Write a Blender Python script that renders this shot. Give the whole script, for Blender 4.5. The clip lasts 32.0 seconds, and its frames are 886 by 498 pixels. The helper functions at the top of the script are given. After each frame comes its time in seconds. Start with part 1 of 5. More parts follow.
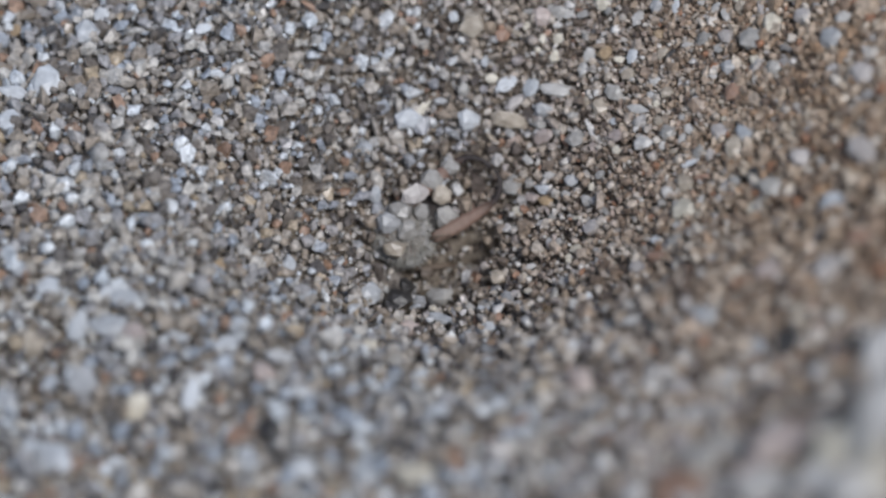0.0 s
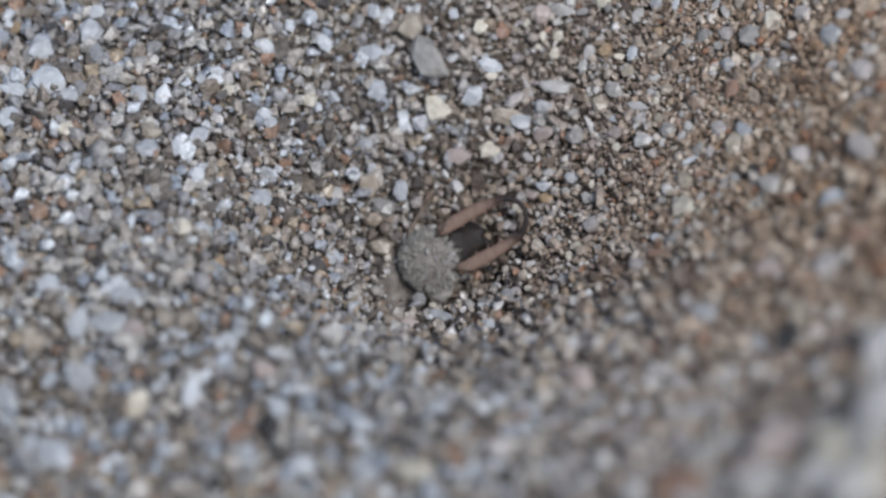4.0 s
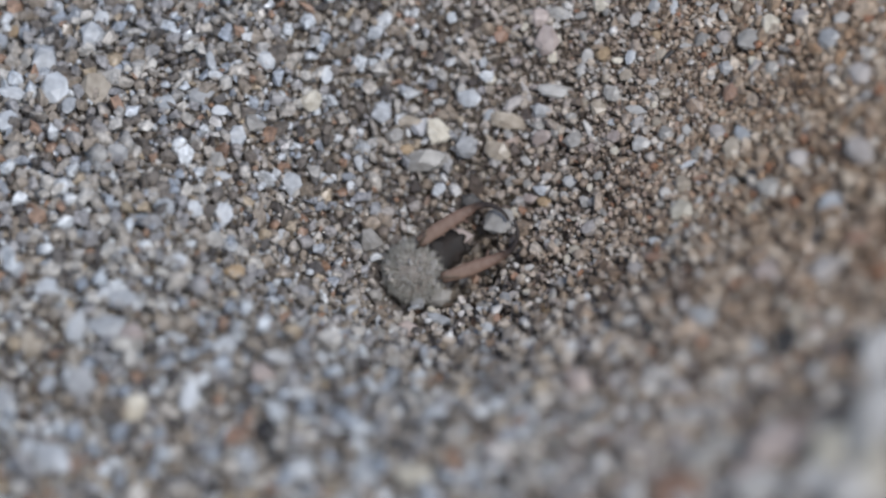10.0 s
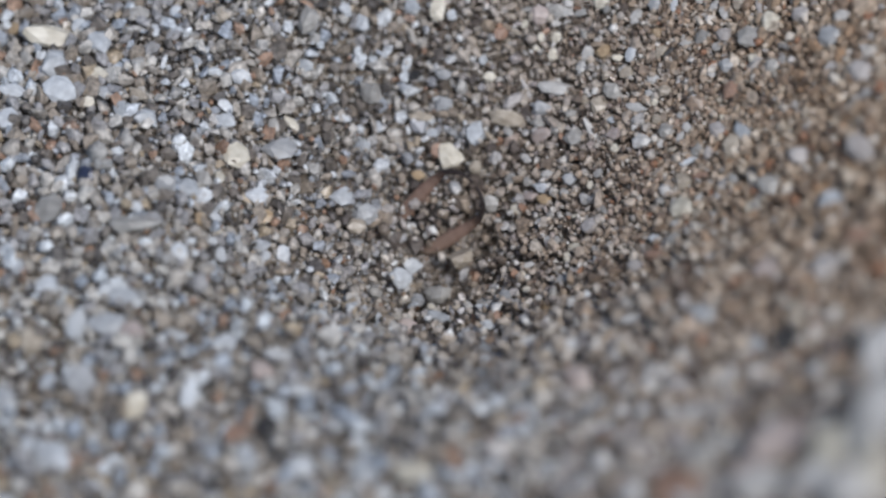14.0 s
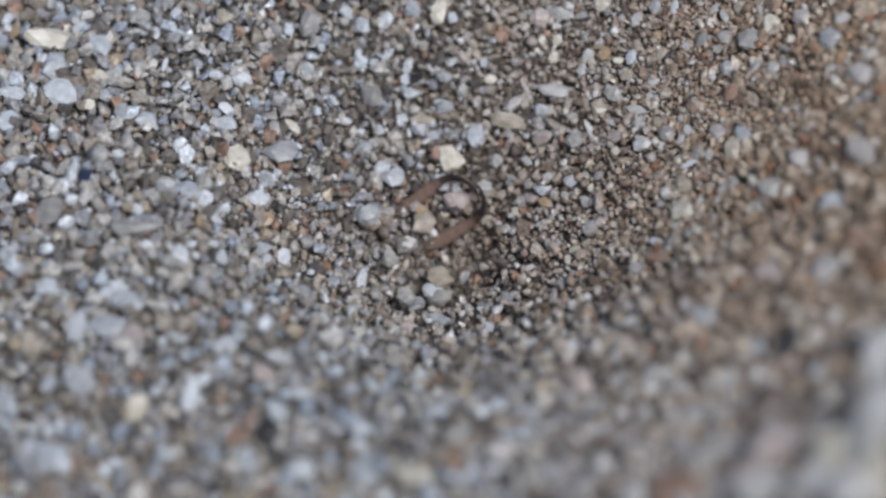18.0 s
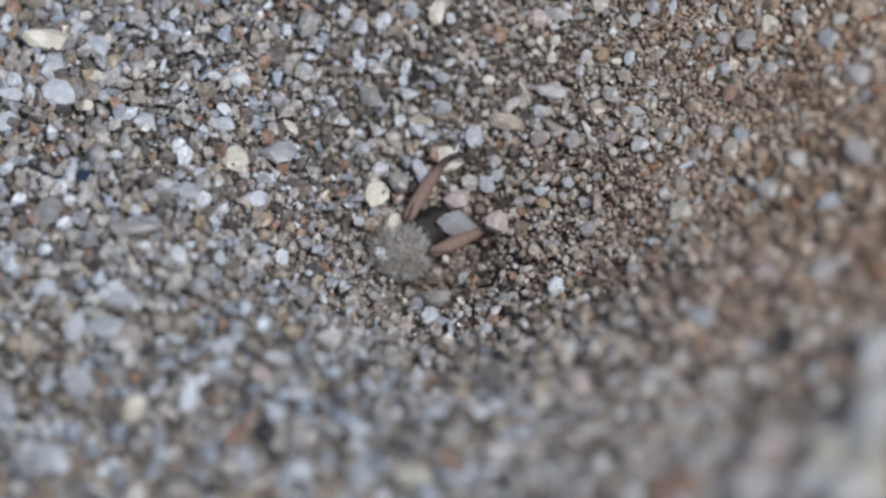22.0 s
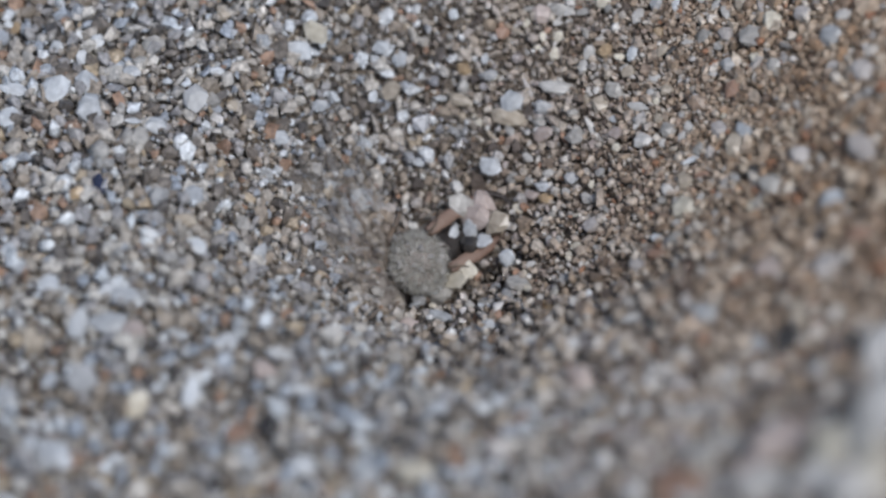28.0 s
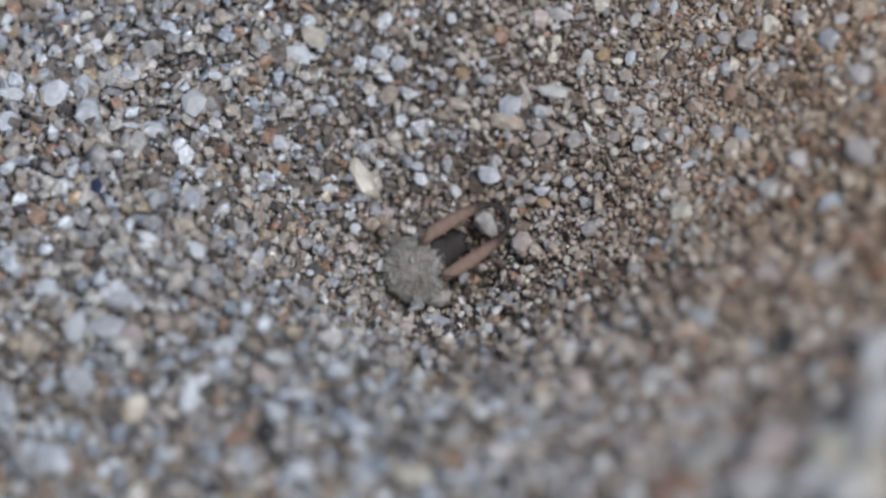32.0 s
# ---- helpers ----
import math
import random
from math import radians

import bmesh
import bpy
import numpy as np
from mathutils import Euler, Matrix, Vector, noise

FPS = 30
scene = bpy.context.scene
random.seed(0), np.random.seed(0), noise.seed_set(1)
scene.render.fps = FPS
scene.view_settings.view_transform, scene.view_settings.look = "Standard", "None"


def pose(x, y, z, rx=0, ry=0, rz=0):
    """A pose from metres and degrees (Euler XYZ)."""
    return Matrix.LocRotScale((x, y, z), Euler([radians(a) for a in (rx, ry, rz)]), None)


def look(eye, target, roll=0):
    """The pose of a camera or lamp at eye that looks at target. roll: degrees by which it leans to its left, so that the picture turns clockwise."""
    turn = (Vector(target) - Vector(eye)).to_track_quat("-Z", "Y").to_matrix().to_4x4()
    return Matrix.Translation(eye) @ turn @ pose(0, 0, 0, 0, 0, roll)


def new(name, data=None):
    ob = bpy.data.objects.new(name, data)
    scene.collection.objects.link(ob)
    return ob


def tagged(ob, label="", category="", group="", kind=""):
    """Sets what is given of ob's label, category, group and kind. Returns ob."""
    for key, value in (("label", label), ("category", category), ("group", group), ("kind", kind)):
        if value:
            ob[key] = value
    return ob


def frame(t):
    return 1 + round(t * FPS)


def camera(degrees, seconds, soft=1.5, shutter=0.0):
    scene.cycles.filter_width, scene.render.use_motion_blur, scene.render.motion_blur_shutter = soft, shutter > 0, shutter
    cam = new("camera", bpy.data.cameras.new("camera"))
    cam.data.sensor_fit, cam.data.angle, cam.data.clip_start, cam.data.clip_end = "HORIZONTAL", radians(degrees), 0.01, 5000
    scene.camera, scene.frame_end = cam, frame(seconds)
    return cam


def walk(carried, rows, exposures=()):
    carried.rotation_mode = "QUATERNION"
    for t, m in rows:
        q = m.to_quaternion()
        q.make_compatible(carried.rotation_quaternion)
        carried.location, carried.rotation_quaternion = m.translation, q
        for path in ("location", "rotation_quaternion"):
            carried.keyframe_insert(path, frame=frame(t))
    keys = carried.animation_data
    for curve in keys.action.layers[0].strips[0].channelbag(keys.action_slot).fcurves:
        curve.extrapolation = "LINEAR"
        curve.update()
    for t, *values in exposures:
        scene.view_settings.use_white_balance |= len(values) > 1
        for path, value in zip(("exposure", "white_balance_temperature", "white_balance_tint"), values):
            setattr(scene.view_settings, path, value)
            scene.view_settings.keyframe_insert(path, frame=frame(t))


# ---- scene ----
# The pit lies round the origin, ground level is z = 0. Short lengths are given in millimetres.
MM = 0.001
TILT = radians(50)
RIGHT = Vector((1, 0, 0))
UPWARD = Vector((0, math.sin(TILT), math.cos(TILT)))
AWAY = Vector((0, math.cos(TILT), -math.sin(TILT)))
PIT_DEPTH, PIT_SLOPE, PIT_ROUND = 7.5, math.tan(radians(36)), 1.2
BOTTOM = Vector((0, 0, -6.8 * MM))
REACH = 0.171

# ---- camera ----
cam = camera(12, 32.0, soft=2.9, shutter=0.25)
cam.data.dof.use_dof = True
cam.data.dof.focus_distance = 0.1698
cam.data.dof.aperture_fstop = 21.5
AIM = BOTTOM + RIGHT * 0.32 * MM + UPWARD * 1.5 * MM
EYE = AIM - AWAY * REACH
STAND = look(EYE, AIM)


def sway(rx, ry):
    return STAND @ pose(0, 0, 0, rx, ry, 0)


walk(cam, [(t, sway(rx, ry)) for t, rx, ry in (
    (0, -0.018, 0.022), (0.5, 0.006, 0.011), (1, 0.041, 0.022), (1.5, 0.006, 0.033), (2, -0.028, 0.046),
    (2.5, -0.051, 0.046), (3, -0.053, 0.046), (3.5, -0.063, 0.022), (5.5, -0.015, 0.022), (6, -0.005, 0.009),
    (6.5, 0.005, -0.013), (7, 0.008, -0.048), (7.5, 0.018, -0.050), (8, 0.018, -0.048), (8.5, 0.006, -0.026),
    (9, -0.004, -0.002), (9.5, 0.006, -0.003), (10, -0.005, -0.002), (10.5, 0.006, -0.013), (11, 0.006, -0.015),
    (11.5, 0.006, -0.002), (12, -0.005, -0.002), (12.5, -0.005, -0.002), (13, -0.005, 0.033), (13.5, -0.017, 0.021),
    (14, -0.041, -0.002), (14.5, -0.041, 0.009), (16.5, 0.006, -0.015), (17, 0.018, -0.015), (17.5, 0.006, -0.002),
    (18, -0.005, 0.009), (18.5, -0.017, 0.021), (19, -0.017, 0.011), (19.5, -0.015, 0.009), (20, -0.005, -0.015),
    (20.5, 0.006, -0.015), (21, 0.018, -0.015), (21.5, 0.005, -0.002), (22, 0.006, -0.015), (22.5, -0.015, -0.015),
    (23, -0.005, -0.002), (23.5, -0.015, 0.021), (24, 0.006, 0.009), (24.5, -0.005, -0.003), (25, -0.005, -0.002),
    (25.5, 0.006, -0.015), (27.5, -0.052, 0.045), (28, -0.052, 0.021), (28.5, -0.041, 0.021), (29, -0.006, 0.009),
    (29.5, 0.006, -0.002), (30, 0.006, 0.021), (30.5, -0.005, 0.021), (31, 0.006, -0.002), (31.5, 0.018, -0.025),
    (32, 0.006, -0.002),
)])

# ---- light ----
world = bpy.data.worlds.new("open_sky")
scene.world = world
world.use_nodes = True
wn = world.node_tree.nodes
sky = wn.new("ShaderNodeTexSky")
sky.sky_type, sky.sun_disc = "NISHITA", False
SUN_UP, SUN_ROUND = radians(57), radians(149)
sky.sun_elevation, sky.sun_rotation = SUN_UP, SUN_ROUND
world.node_tree.links.new(sky.outputs[0], wn["Background"].inputs[0])
wn["Background"].inputs[1].default_value = 0.105
sun = new("sun", bpy.data.lights.new("sun", "SUN"))
sun.data.energy, sun.data.angle, sun.data.color = 2.75, radians(16), (0.96, 0.965, 0.985)
SUN_FROM = Vector((math.sin(SUN_ROUND) * math.cos(SUN_UP), math.cos(SUN_ROUND) * math.cos(SUN_UP), math.sin(SUN_UP)))
sun.matrix_basis = look(SUN_FROM * 2, (0, 0, 0))
scene.view_settings.exposure = -0.09


# ---- materials ----
def node_mat(name):
    mat = bpy.data.materials.new(name)
    mat.use_nodes = True
    nt = mat.node_tree
    return mat, nt, nt.nodes["Principled BSDF"]


def link(nt, a, b):
    nt.links.new(a, b)


def ramp(nt, stops, constant=False):
    n = nt.nodes.new("ShaderNodeValToRGB")
    cr = n.color_ramp
    if constant:
        cr.interpolation = "CONSTANT"
    while len(cr.elements) < len(stops):
        cr.elements.new(0.5)
    for e, (p, c) in zip(cr.elements, stops):
        e.position, e.color = p, (*c, 1)
    return n


def grain_relief(nt, bsdf, scale, strength):
    """Mottling of the colour and a fine relief, both at the size of a grain's own flaws."""
    co = nt.nodes.new("ShaderNodeTexCoord")
    no = nt.nodes.new("ShaderNodeTexNoise")
    no.inputs["Scale"].default_value = scale
    no.inputs["Detail"].default_value = 5
    link(nt, co.outputs["Object"], no.inputs["Vector"])
    bump = nt.nodes.new("ShaderNodeBump")
    bump.inputs["Strength"].default_value = strength
    bump.inputs["Distance"].default_value = 0.00006
    link(nt, no.outputs["Fac"], bump.inputs["Height"])
    link(nt, bump.outputs[0], bsdf.inputs["Normal"])
    return co, no


def sand_material(name):
    """Beach sand: quartz, shell, brown and dark mineral grains; browner towards the pit's eastern wall, greyer on its southern rim."""
    mat, nt, bsdf = node_mat(name)
    rnd = nt.nodes.new("ShaderNodeNewGeometry").outputs["Random Per Island"]
    pale = ramp(nt, [(0.0, (0.095, 0.086, 0.08)), (0.06, (0.17, 0.148, 0.128)), (0.17, (0.30, 0.253, 0.205)),
                     (0.31, (0.40, 0.362, 0.318)), (0.47, (0.32, 0.308, 0.305)), (0.60, (0.505, 0.477, 0.435)),
                     (0.72, (0.335, 0.362, 0.40)), (0.80, (0.575, 0.60, 0.62)), (0.875, (0.325, 0.212, 0.15)),
                     (0.91, (0.41, 0.33, 0.235)), (0.935, (0.36, 0.345, 0.325)), (0.975, (0.67, 0.69, 0.70))], True)
    brown = ramp(nt, [(0.0, (0.139, 0.097, 0.071)), (0.06, (0.224, 0.157, 0.109)), (0.22, (0.342, 0.252, 0.178)),
                      (0.46, (0.437, 0.340, 0.254)), (0.68, (0.357, 0.231, 0.143)), (0.76, (0.497, 0.409, 0.316)),
                      (0.88, (0.308, 0.159, 0.093)), (0.90, (0.407, 0.378, 0.355)), (0.96, (0.586, 0.524, 0.453))], True)
    geo = nt.nodes.new("ShaderNodeNewGeometry")
    sep = nt.nodes.new("ShaderNodeSeparateXYZ")
    link(nt, geo.outputs["Position"], sep.inputs[0])
    far = nt.nodes.new("ShaderNodeTexNoise")
    far.inputs["Scale"].default_value = 160
    link(nt, geo.outputs["Position"], far.inputs["Vector"])
    span = nt.nodes.new("ShaderNodeMapRange")
    span.inputs["From Min"].default_value, span.inputs["From Max"].default_value = -0.005, 0.013
    link(nt, sep.outputs["X"], span.inputs["Value"])
    add = nt.nodes.new("ShaderNodeMath")
    add.operation = "MULTIPLY_ADD"
    link(nt, far.outputs["Fac"], add.inputs[0])
    add.inputs[1].default_value = 0.5
    add.inputs[2].default_value = -0.25
    rim = nt.nodes.new("ShaderNodeMapRange")
    rim.inputs["From Min"].default_value, rim.inputs["From Max"].default_value = -0.004, -0.014
    rim.inputs["To Max"].default_value = -0.4
    link(nt, sep.outputs["Y"], rim.inputs["Value"])
    more = nt.nodes.new("ShaderNodeMath")
    link(nt, add.outputs[0], more.inputs[0])
    link(nt, rim.outputs[0], more.inputs[1])
    both = nt.nodes.new("ShaderNodeMath")
    both.use_clamp = True
    link(nt, span.outputs[0], both.inputs[0])
    link(nt, more.outputs[0], both.inputs[1])
    link(nt, rnd, pale.inputs[0])
    link(nt, rnd, brown.inputs[0])
    mix = nt.nodes.new("ShaderNodeMix")
    mix.data_type = "RGBA"
    link(nt, both.outputs[0], mix.inputs["Factor"])
    link(nt, pale.outputs[0], mix.inputs["A"])
    link(nt, brown.outputs[0], mix.inputs["B"])
    co, no = grain_relief(nt, bsdf, 5200, 0.6)
    hsv = nt.nodes.new("ShaderNodeHueSaturation")
    mr = nt.nodes.new("ShaderNodeMapRange")
    mr.inputs["From Min"].default_value, mr.inputs["From Max"].default_value = 0.3, 0.7
    mr.inputs["To Min"].default_value, mr.inputs["To Max"].default_value = 0.55, 1.45
    link(nt, no.outputs["Fac"], mr.inputs["Value"])
    link(nt, mr.outputs[0], hsv.inputs["Value"])
    link(nt, mix.outputs["Result"], hsv.inputs["Color"])
    link(nt, hsv.outputs[0], bsdf.inputs["Base Color"])
    wn1 = nt.nodes.new("ShaderNodeTexWhiteNoise")
    wn1.noise_dimensions = "1D"
    link(nt, rnd, wn1.inputs["W"])
    ro = nt.nodes.new("ShaderNodeMapRange")
    ro.inputs["To Min"].default_value, ro.inputs["To Max"].default_value = 0.16, 0.7
    link(nt, wn1.outputs["Value"], ro.inputs["Value"])
    link(nt, ro.outputs[0], bsdf.inputs["Roughness"])
    return mat


def stone_material(name, dark, light, rough=0.45, scale=3000.0):
    """One kind of mineral or shell, mottled, each piece a little different."""
    mat, nt, bsdf = node_mat(name)
    co, no = grain_relief(nt, bsdf, scale, 0.5)
    info = nt.nodes.new("ShaderNodeObjectInfo")
    cr = ramp(nt, [(0.30, dark), (0.70, light)])
    link(nt, no.outputs["Fac"], cr.inputs[0])
    hsv = nt.nodes.new("ShaderNodeHueSaturation")
    mr = nt.nodes.new("ShaderNodeMapRange")
    mr.inputs["To Min"].default_value, mr.inputs["To Max"].default_value = 0.82, 1.15
    link(nt, info.outputs["Random"], mr.inputs["Value"])
    link(nt, mr.outputs[0], hsv.inputs["Value"])
    link(nt, cr.outputs[0], hsv.inputs["Color"])
    link(nt, hsv.outputs[0], bsdf.inputs["Base Color"])
    bsdf.inputs["Roughness"].default_value = rough
    return mat


SAND = sand_material("mixed_sand")
STONES = {
    "white": stone_material("white_shell", (0.41, 0.42, 0.43), (0.60, 0.617, 0.627), 0.4),
    "blue": stone_material("blue_grey_shell", (0.30, 0.31, 0.32), (0.50, 0.515, 0.53), 0.45),
    "pearl": stone_material("warm_white_shell", (0.39, 0.37, 0.345), (0.57, 0.55, 0.52), 0.45),
    "dusk": stone_material("mauve_grey_stone", (0.32, 0.29, 0.27), (0.49, 0.45, 0.425), 0.45),
    "cream": stone_material("cream_shell", (0.46, 0.41, 0.32), (0.68, 0.63, 0.53), 0.4),
    "grey": stone_material("grey_quartz", (0.25, 0.235, 0.215), (0.42, 0.40, 0.37), 0.35),
    "tan": stone_material("tan_quartz", (0.30, 0.25, 0.195), (0.47, 0.41, 0.33), 0.35),
    "pink": stone_material("pink_stone", (0.36, 0.29, 0.26), (0.52, 0.44, 0.40), 0.45),
    "rust": stone_material("rust_stone", (0.22, 0.135, 0.095), (0.36, 0.225, 0.16), 0.5),
    "amber": stone_material("amber_stone", (0.31, 0.215, 0.125), (0.48, 0.36, 0.23), 0.35),
    # real dark stones, and pieces whose blackness paints shaded gaps near the larva
    "dark": stone_material("dark_stone_and_gap_shade", (0.022, 0.020, 0.019), (0.07, 0.064, 0.06), 0.4),
    "navy": stone_material("navy_shell", (0.015, 0.020, 0.042), (0.045, 0.055, 0.095), 0.25),
    "slate": stone_material("slate_stone", (0.28, 0.28, 0.28), (0.42, 0.42, 0.42), 0.4),
}


# ---- ground ----
def ground_mm(x, y, hollows=True):
    """Height of the sand in millimetres over a place in millimetres, with or without the hollows that the larva has dug."""
    x, y = np.asarray(x, float), np.asarray(y, float)
    r = np.hypot(x, y)
    wall = -PIT_DEPTH + PIT_SLOPE * (np.sqrt(r * r + PIT_ROUND ** 2) - PIT_ROUND)
    level = (0.10 * x + 0.05 * y) * np.exp(-(r / 40.0) ** 2)
    level = level + (0.34 * np.logaddexp(0, (-10.0 - y) / 1.2) * 1.2 / (1 + np.exp(-x / 3.0)) + 4.4 / (1 + np.exp((13.8 - x) / 2.0)) - 0.6 / (1 + np.exp((x + 4.0) / 2.0)) / (1 + np.exp((y + 6.0) / 1.0))) * np.exp(-(r / 32.0) ** 4)
    over = wall - level
    z = level + 0.5 * (over - np.sqrt(over * over + 0.5))
    roll = 0.16 * np.sin(0.83 * x + 1.7 * np.sin(0.31 * y)) + 0.13 * np.sin(0.71 * y + 0.4 + 1.3 * np.sin(0.47 * x))
    roll = roll + 0.07 * np.sin(2.1 * x + 0.9 * y) * np.sin(1.7 * y - 0.6 * x)
    near = np.exp(-(r / 60.0) ** 2)
    knoll = 0.9 * np.exp(-(((x - 8.6) / 1.9) ** 2 + ((y + 6.6) / 1.6) ** 2))
    mound = knoll + 5.5 * np.exp(-(((x - 19) / 7.0) ** 2 + ((y + 21) / 5.5) ** 2))
    if hollows:
        mound = mound - 2.8 * np.exp(-((((x - 1.25) / 1.05) ** 2 + ((y - 1.9) / 0.85) ** 2)) ** 2) - 2.2 * np.exp(-((((x + 0.8) / 1.55) ** 2 + ((y - 0.25) / 1.35) ** 2)) ** 2) - 1.5 * np.exp(-((((x - 1.6) / 1.1) ** 2 + ((y - 0.1) / 0.55) ** 2)) ** 2) - 1.3 * np.exp(-((((x + 1.7) / 1.1) ** 2 + ((y + 0.8) / 0.7) ** 2)) ** 2)
    wide = 40.0 * (1 - np.exp(-(r / 900.0) ** 2)) * np.sin(x / 1300.0 + 0.6) * np.sin(y / 1700.0 + 1.1)
    return z + roll * near * np.clip(r / 2.5, 0.15, 1) + mound + wide


def on_sand(u, v, lift=0.0):
    """The place on the sand that lies at u, v (mm) in the sloping plane through the pit's bottom that faces the stand, raised
    by lift towards it."""
    eye = EYE / MM
    base = BOTTOM / MM + RIGHT * u + UPWARD * v
    way = (base - eye).normalized()
    s, step = (base - eye).length - 35.0, 0.25
    while s < 260:
        p = eye + way * s
        if p.z < float(ground_mm(p.x, p.y, False)):
            break
        s += step
    lo, hi = s - step, s
    for _ in range(12):
        mid = 0.5 * (lo + hi)
        p = eye + way * mid
        if p.z < float(ground_mm(p.x, p.y, False)):
            hi = mid
        else:
            lo = mid
    return (eye + way * (lo - lift)) * MM


def mesh_of(name, verts, tris, material, smooth=None):
    me = bpy.data.meshes.new(name)
    verts, tris = np.asarray(verts, np.float32), np.asarray(tris, np.int32)
    me.vertices.add(len(verts))
    me.vertices.foreach_set("co", verts.ravel())
    k = tris.shape[1]
    me.loops.add(tris.size)
    me.loops.foreach_set("vertex_index", tris.ravel())
    me.polygons.add(len(tris))
    me.polygons.foreach_set("loop_start", np.arange(0, tris.size, k, dtype=np.int32))
    if smooth is not None:
        me.polygons.foreach_set("use_smooth", np.asarray(smooth, bool))
    me.update(calc_edges=True)
    me.materials.append(material)
    return me


def part(name, me, parent, label=""):
    ob = new(name, me)
    ob.parent = parent
    if label:
        ob["label"] = label
    return ob


def ground_sheet():
    inner = np.arange(-24, 24.01, 0.3)
    outer = 24 * np.exp(np.linspace(0.02, math.log(60000 / 24), 34))
    line = np.concatenate([-outer[::-1], inner, outer])
    n = len(line)
    gx, gy = np.meshgrid(line, line)
    gz = ground_mm(gx, gy) - 0.75 - 2.2 * np.exp(-(((gx - 0.4) ** 2 + (gy - 0.9) ** 2) / 9.0))
    verts = np.stack([gx.ravel(), gy.ravel(), gz.ravel()], 1) * MM
    i, j = np.meshgrid(np.arange(n - 1), np.arange(n - 1))
    a = (j * n + i).ravel()
    quads = np.stack([a, a + 1, a + n + 1, a + n], 1)
    mat, nt, bsdf = node_mat("packed_sand")
    co, no = grain_relief(nt, bsdf, 2600, 1.0)
    cr = ramp(nt, [(0.25, (0.055, 0.043, 0.033)), (0.5, (0.16, 0.13, 0.10)), (0.75, (0.34, 0.29, 0.235))])
    link(nt, no.outputs["Fac"], cr.inputs[0])
    big = nt.nodes.new("ShaderNodeTexNoise")
    big.inputs["Scale"].default_value = 45
    link(nt, co.outputs["Object"], big.inputs["Vector"])
    hsv = nt.nodes.new("ShaderNodeHueSaturation")
    mr = nt.nodes.new("ShaderNodeMapRange")
    mr.inputs["To Min"].default_value, mr.inputs["To Max"].default_value = 0.75, 1.25
    link(nt, big.outputs["Fac"], mr.inputs["Value"])
    link(nt, mr.outputs[0], hsv.inputs["Value"])
    link(nt, cr.outputs[0], hsv.inputs["Color"])
    link(nt, hsv.outputs[0], bsdf.inputs["Base Color"])
    bsdf.inputs["Roughness"].default_value = 0.9
    ob = new("ground", mesh_of("ground", verts, quads, mat, np.ones(len(quads))))
    return tagged(ob, "loose grey-brown beach sand with a funnel-shaped pit", "ground", kind="structure")


ground = ground_sheet()


# ---- grains ----
def hull_shape(seed, points=12, flat=1.0, split=0.0):
    """A worn, angular grain about one unit across: vertices and triangles. split: how flat its two broad sides have broken."""
    rng = np.random.default_rng(seed)
    p = rng.normal(size=(points, 3))
    p /= np.linalg.norm(p, axis=1)[:, None]
    for _ in range(6):
        d = p[:, None] - p[None]
        q = (d * d).sum(2) + np.eye(points)
        p = p + 0.06 * (d / q[:, :, None] ** 1.5).sum(1)
        p /= np.linalg.norm(p, axis=1)[:, None]
    p *= rng.uniform(0.72, 1.2, size=(points, 1)) * 0.55
    if split:
        top, low, tilt = rng.uniform(0.16, 0.30), rng.uniform(0.16, 0.30), rng.normal(0, 0.18, 4)
        p[:, 2] = np.minimum(p[:, 2], split * (top + p[:, 0] * tilt[0] + p[:, 1] * tilt[1]))
        p[:, 2] = np.maximum(p[:, 2], -split * (low + p[:, 0] * tilt[2] + p[:, 1] * tilt[3]))
    p[:, 2] *= flat
    bm = bmesh.new()
    for c in p:
        bm.verts.new(c)
    bmesh.ops.convex_hull(bm, input=bm.verts[:])
    bmesh.ops.delete(bm, geom=[v for v in bm.verts if not v.link_faces], context="VERTS")
    bmesh.ops.triangulate(bm, faces=bm.faces[:])
    bm.verts.index_update()
    v = np.array([w.co[:] for w in bm.verts])
    f = np.array([[w.index for w in g.verts] for g in bm.faces])
    bm.free()
    return v, f


SHAPES = [hull_shape(11 + k, 8 + k % 4, (1.0, 0.8, 0.9, 0.6, 0.95, 0.75)[k % 6]) for k in range(18)]


def turns(rng, n):
    q = rng.normal(size=(n, 4))
    q /= np.linalg.norm(q, axis=1)[:, None]
    w, x, y, z = q.T
    return np.stack([np.stack([1 - 2 * (y * y + z * z), 2 * (x * y - z * w), 2 * (x * z + y * w)], 1),
                     np.stack([2 * (x * y + z * w), 1 - 2 * (x * x + z * z), 2 * (y * z - x * w)], 1),
                     np.stack([2 * (x * z - y * w), 2 * (y * z + x * w), 1 - 2 * (x * x + y * y)], 1)], 1)


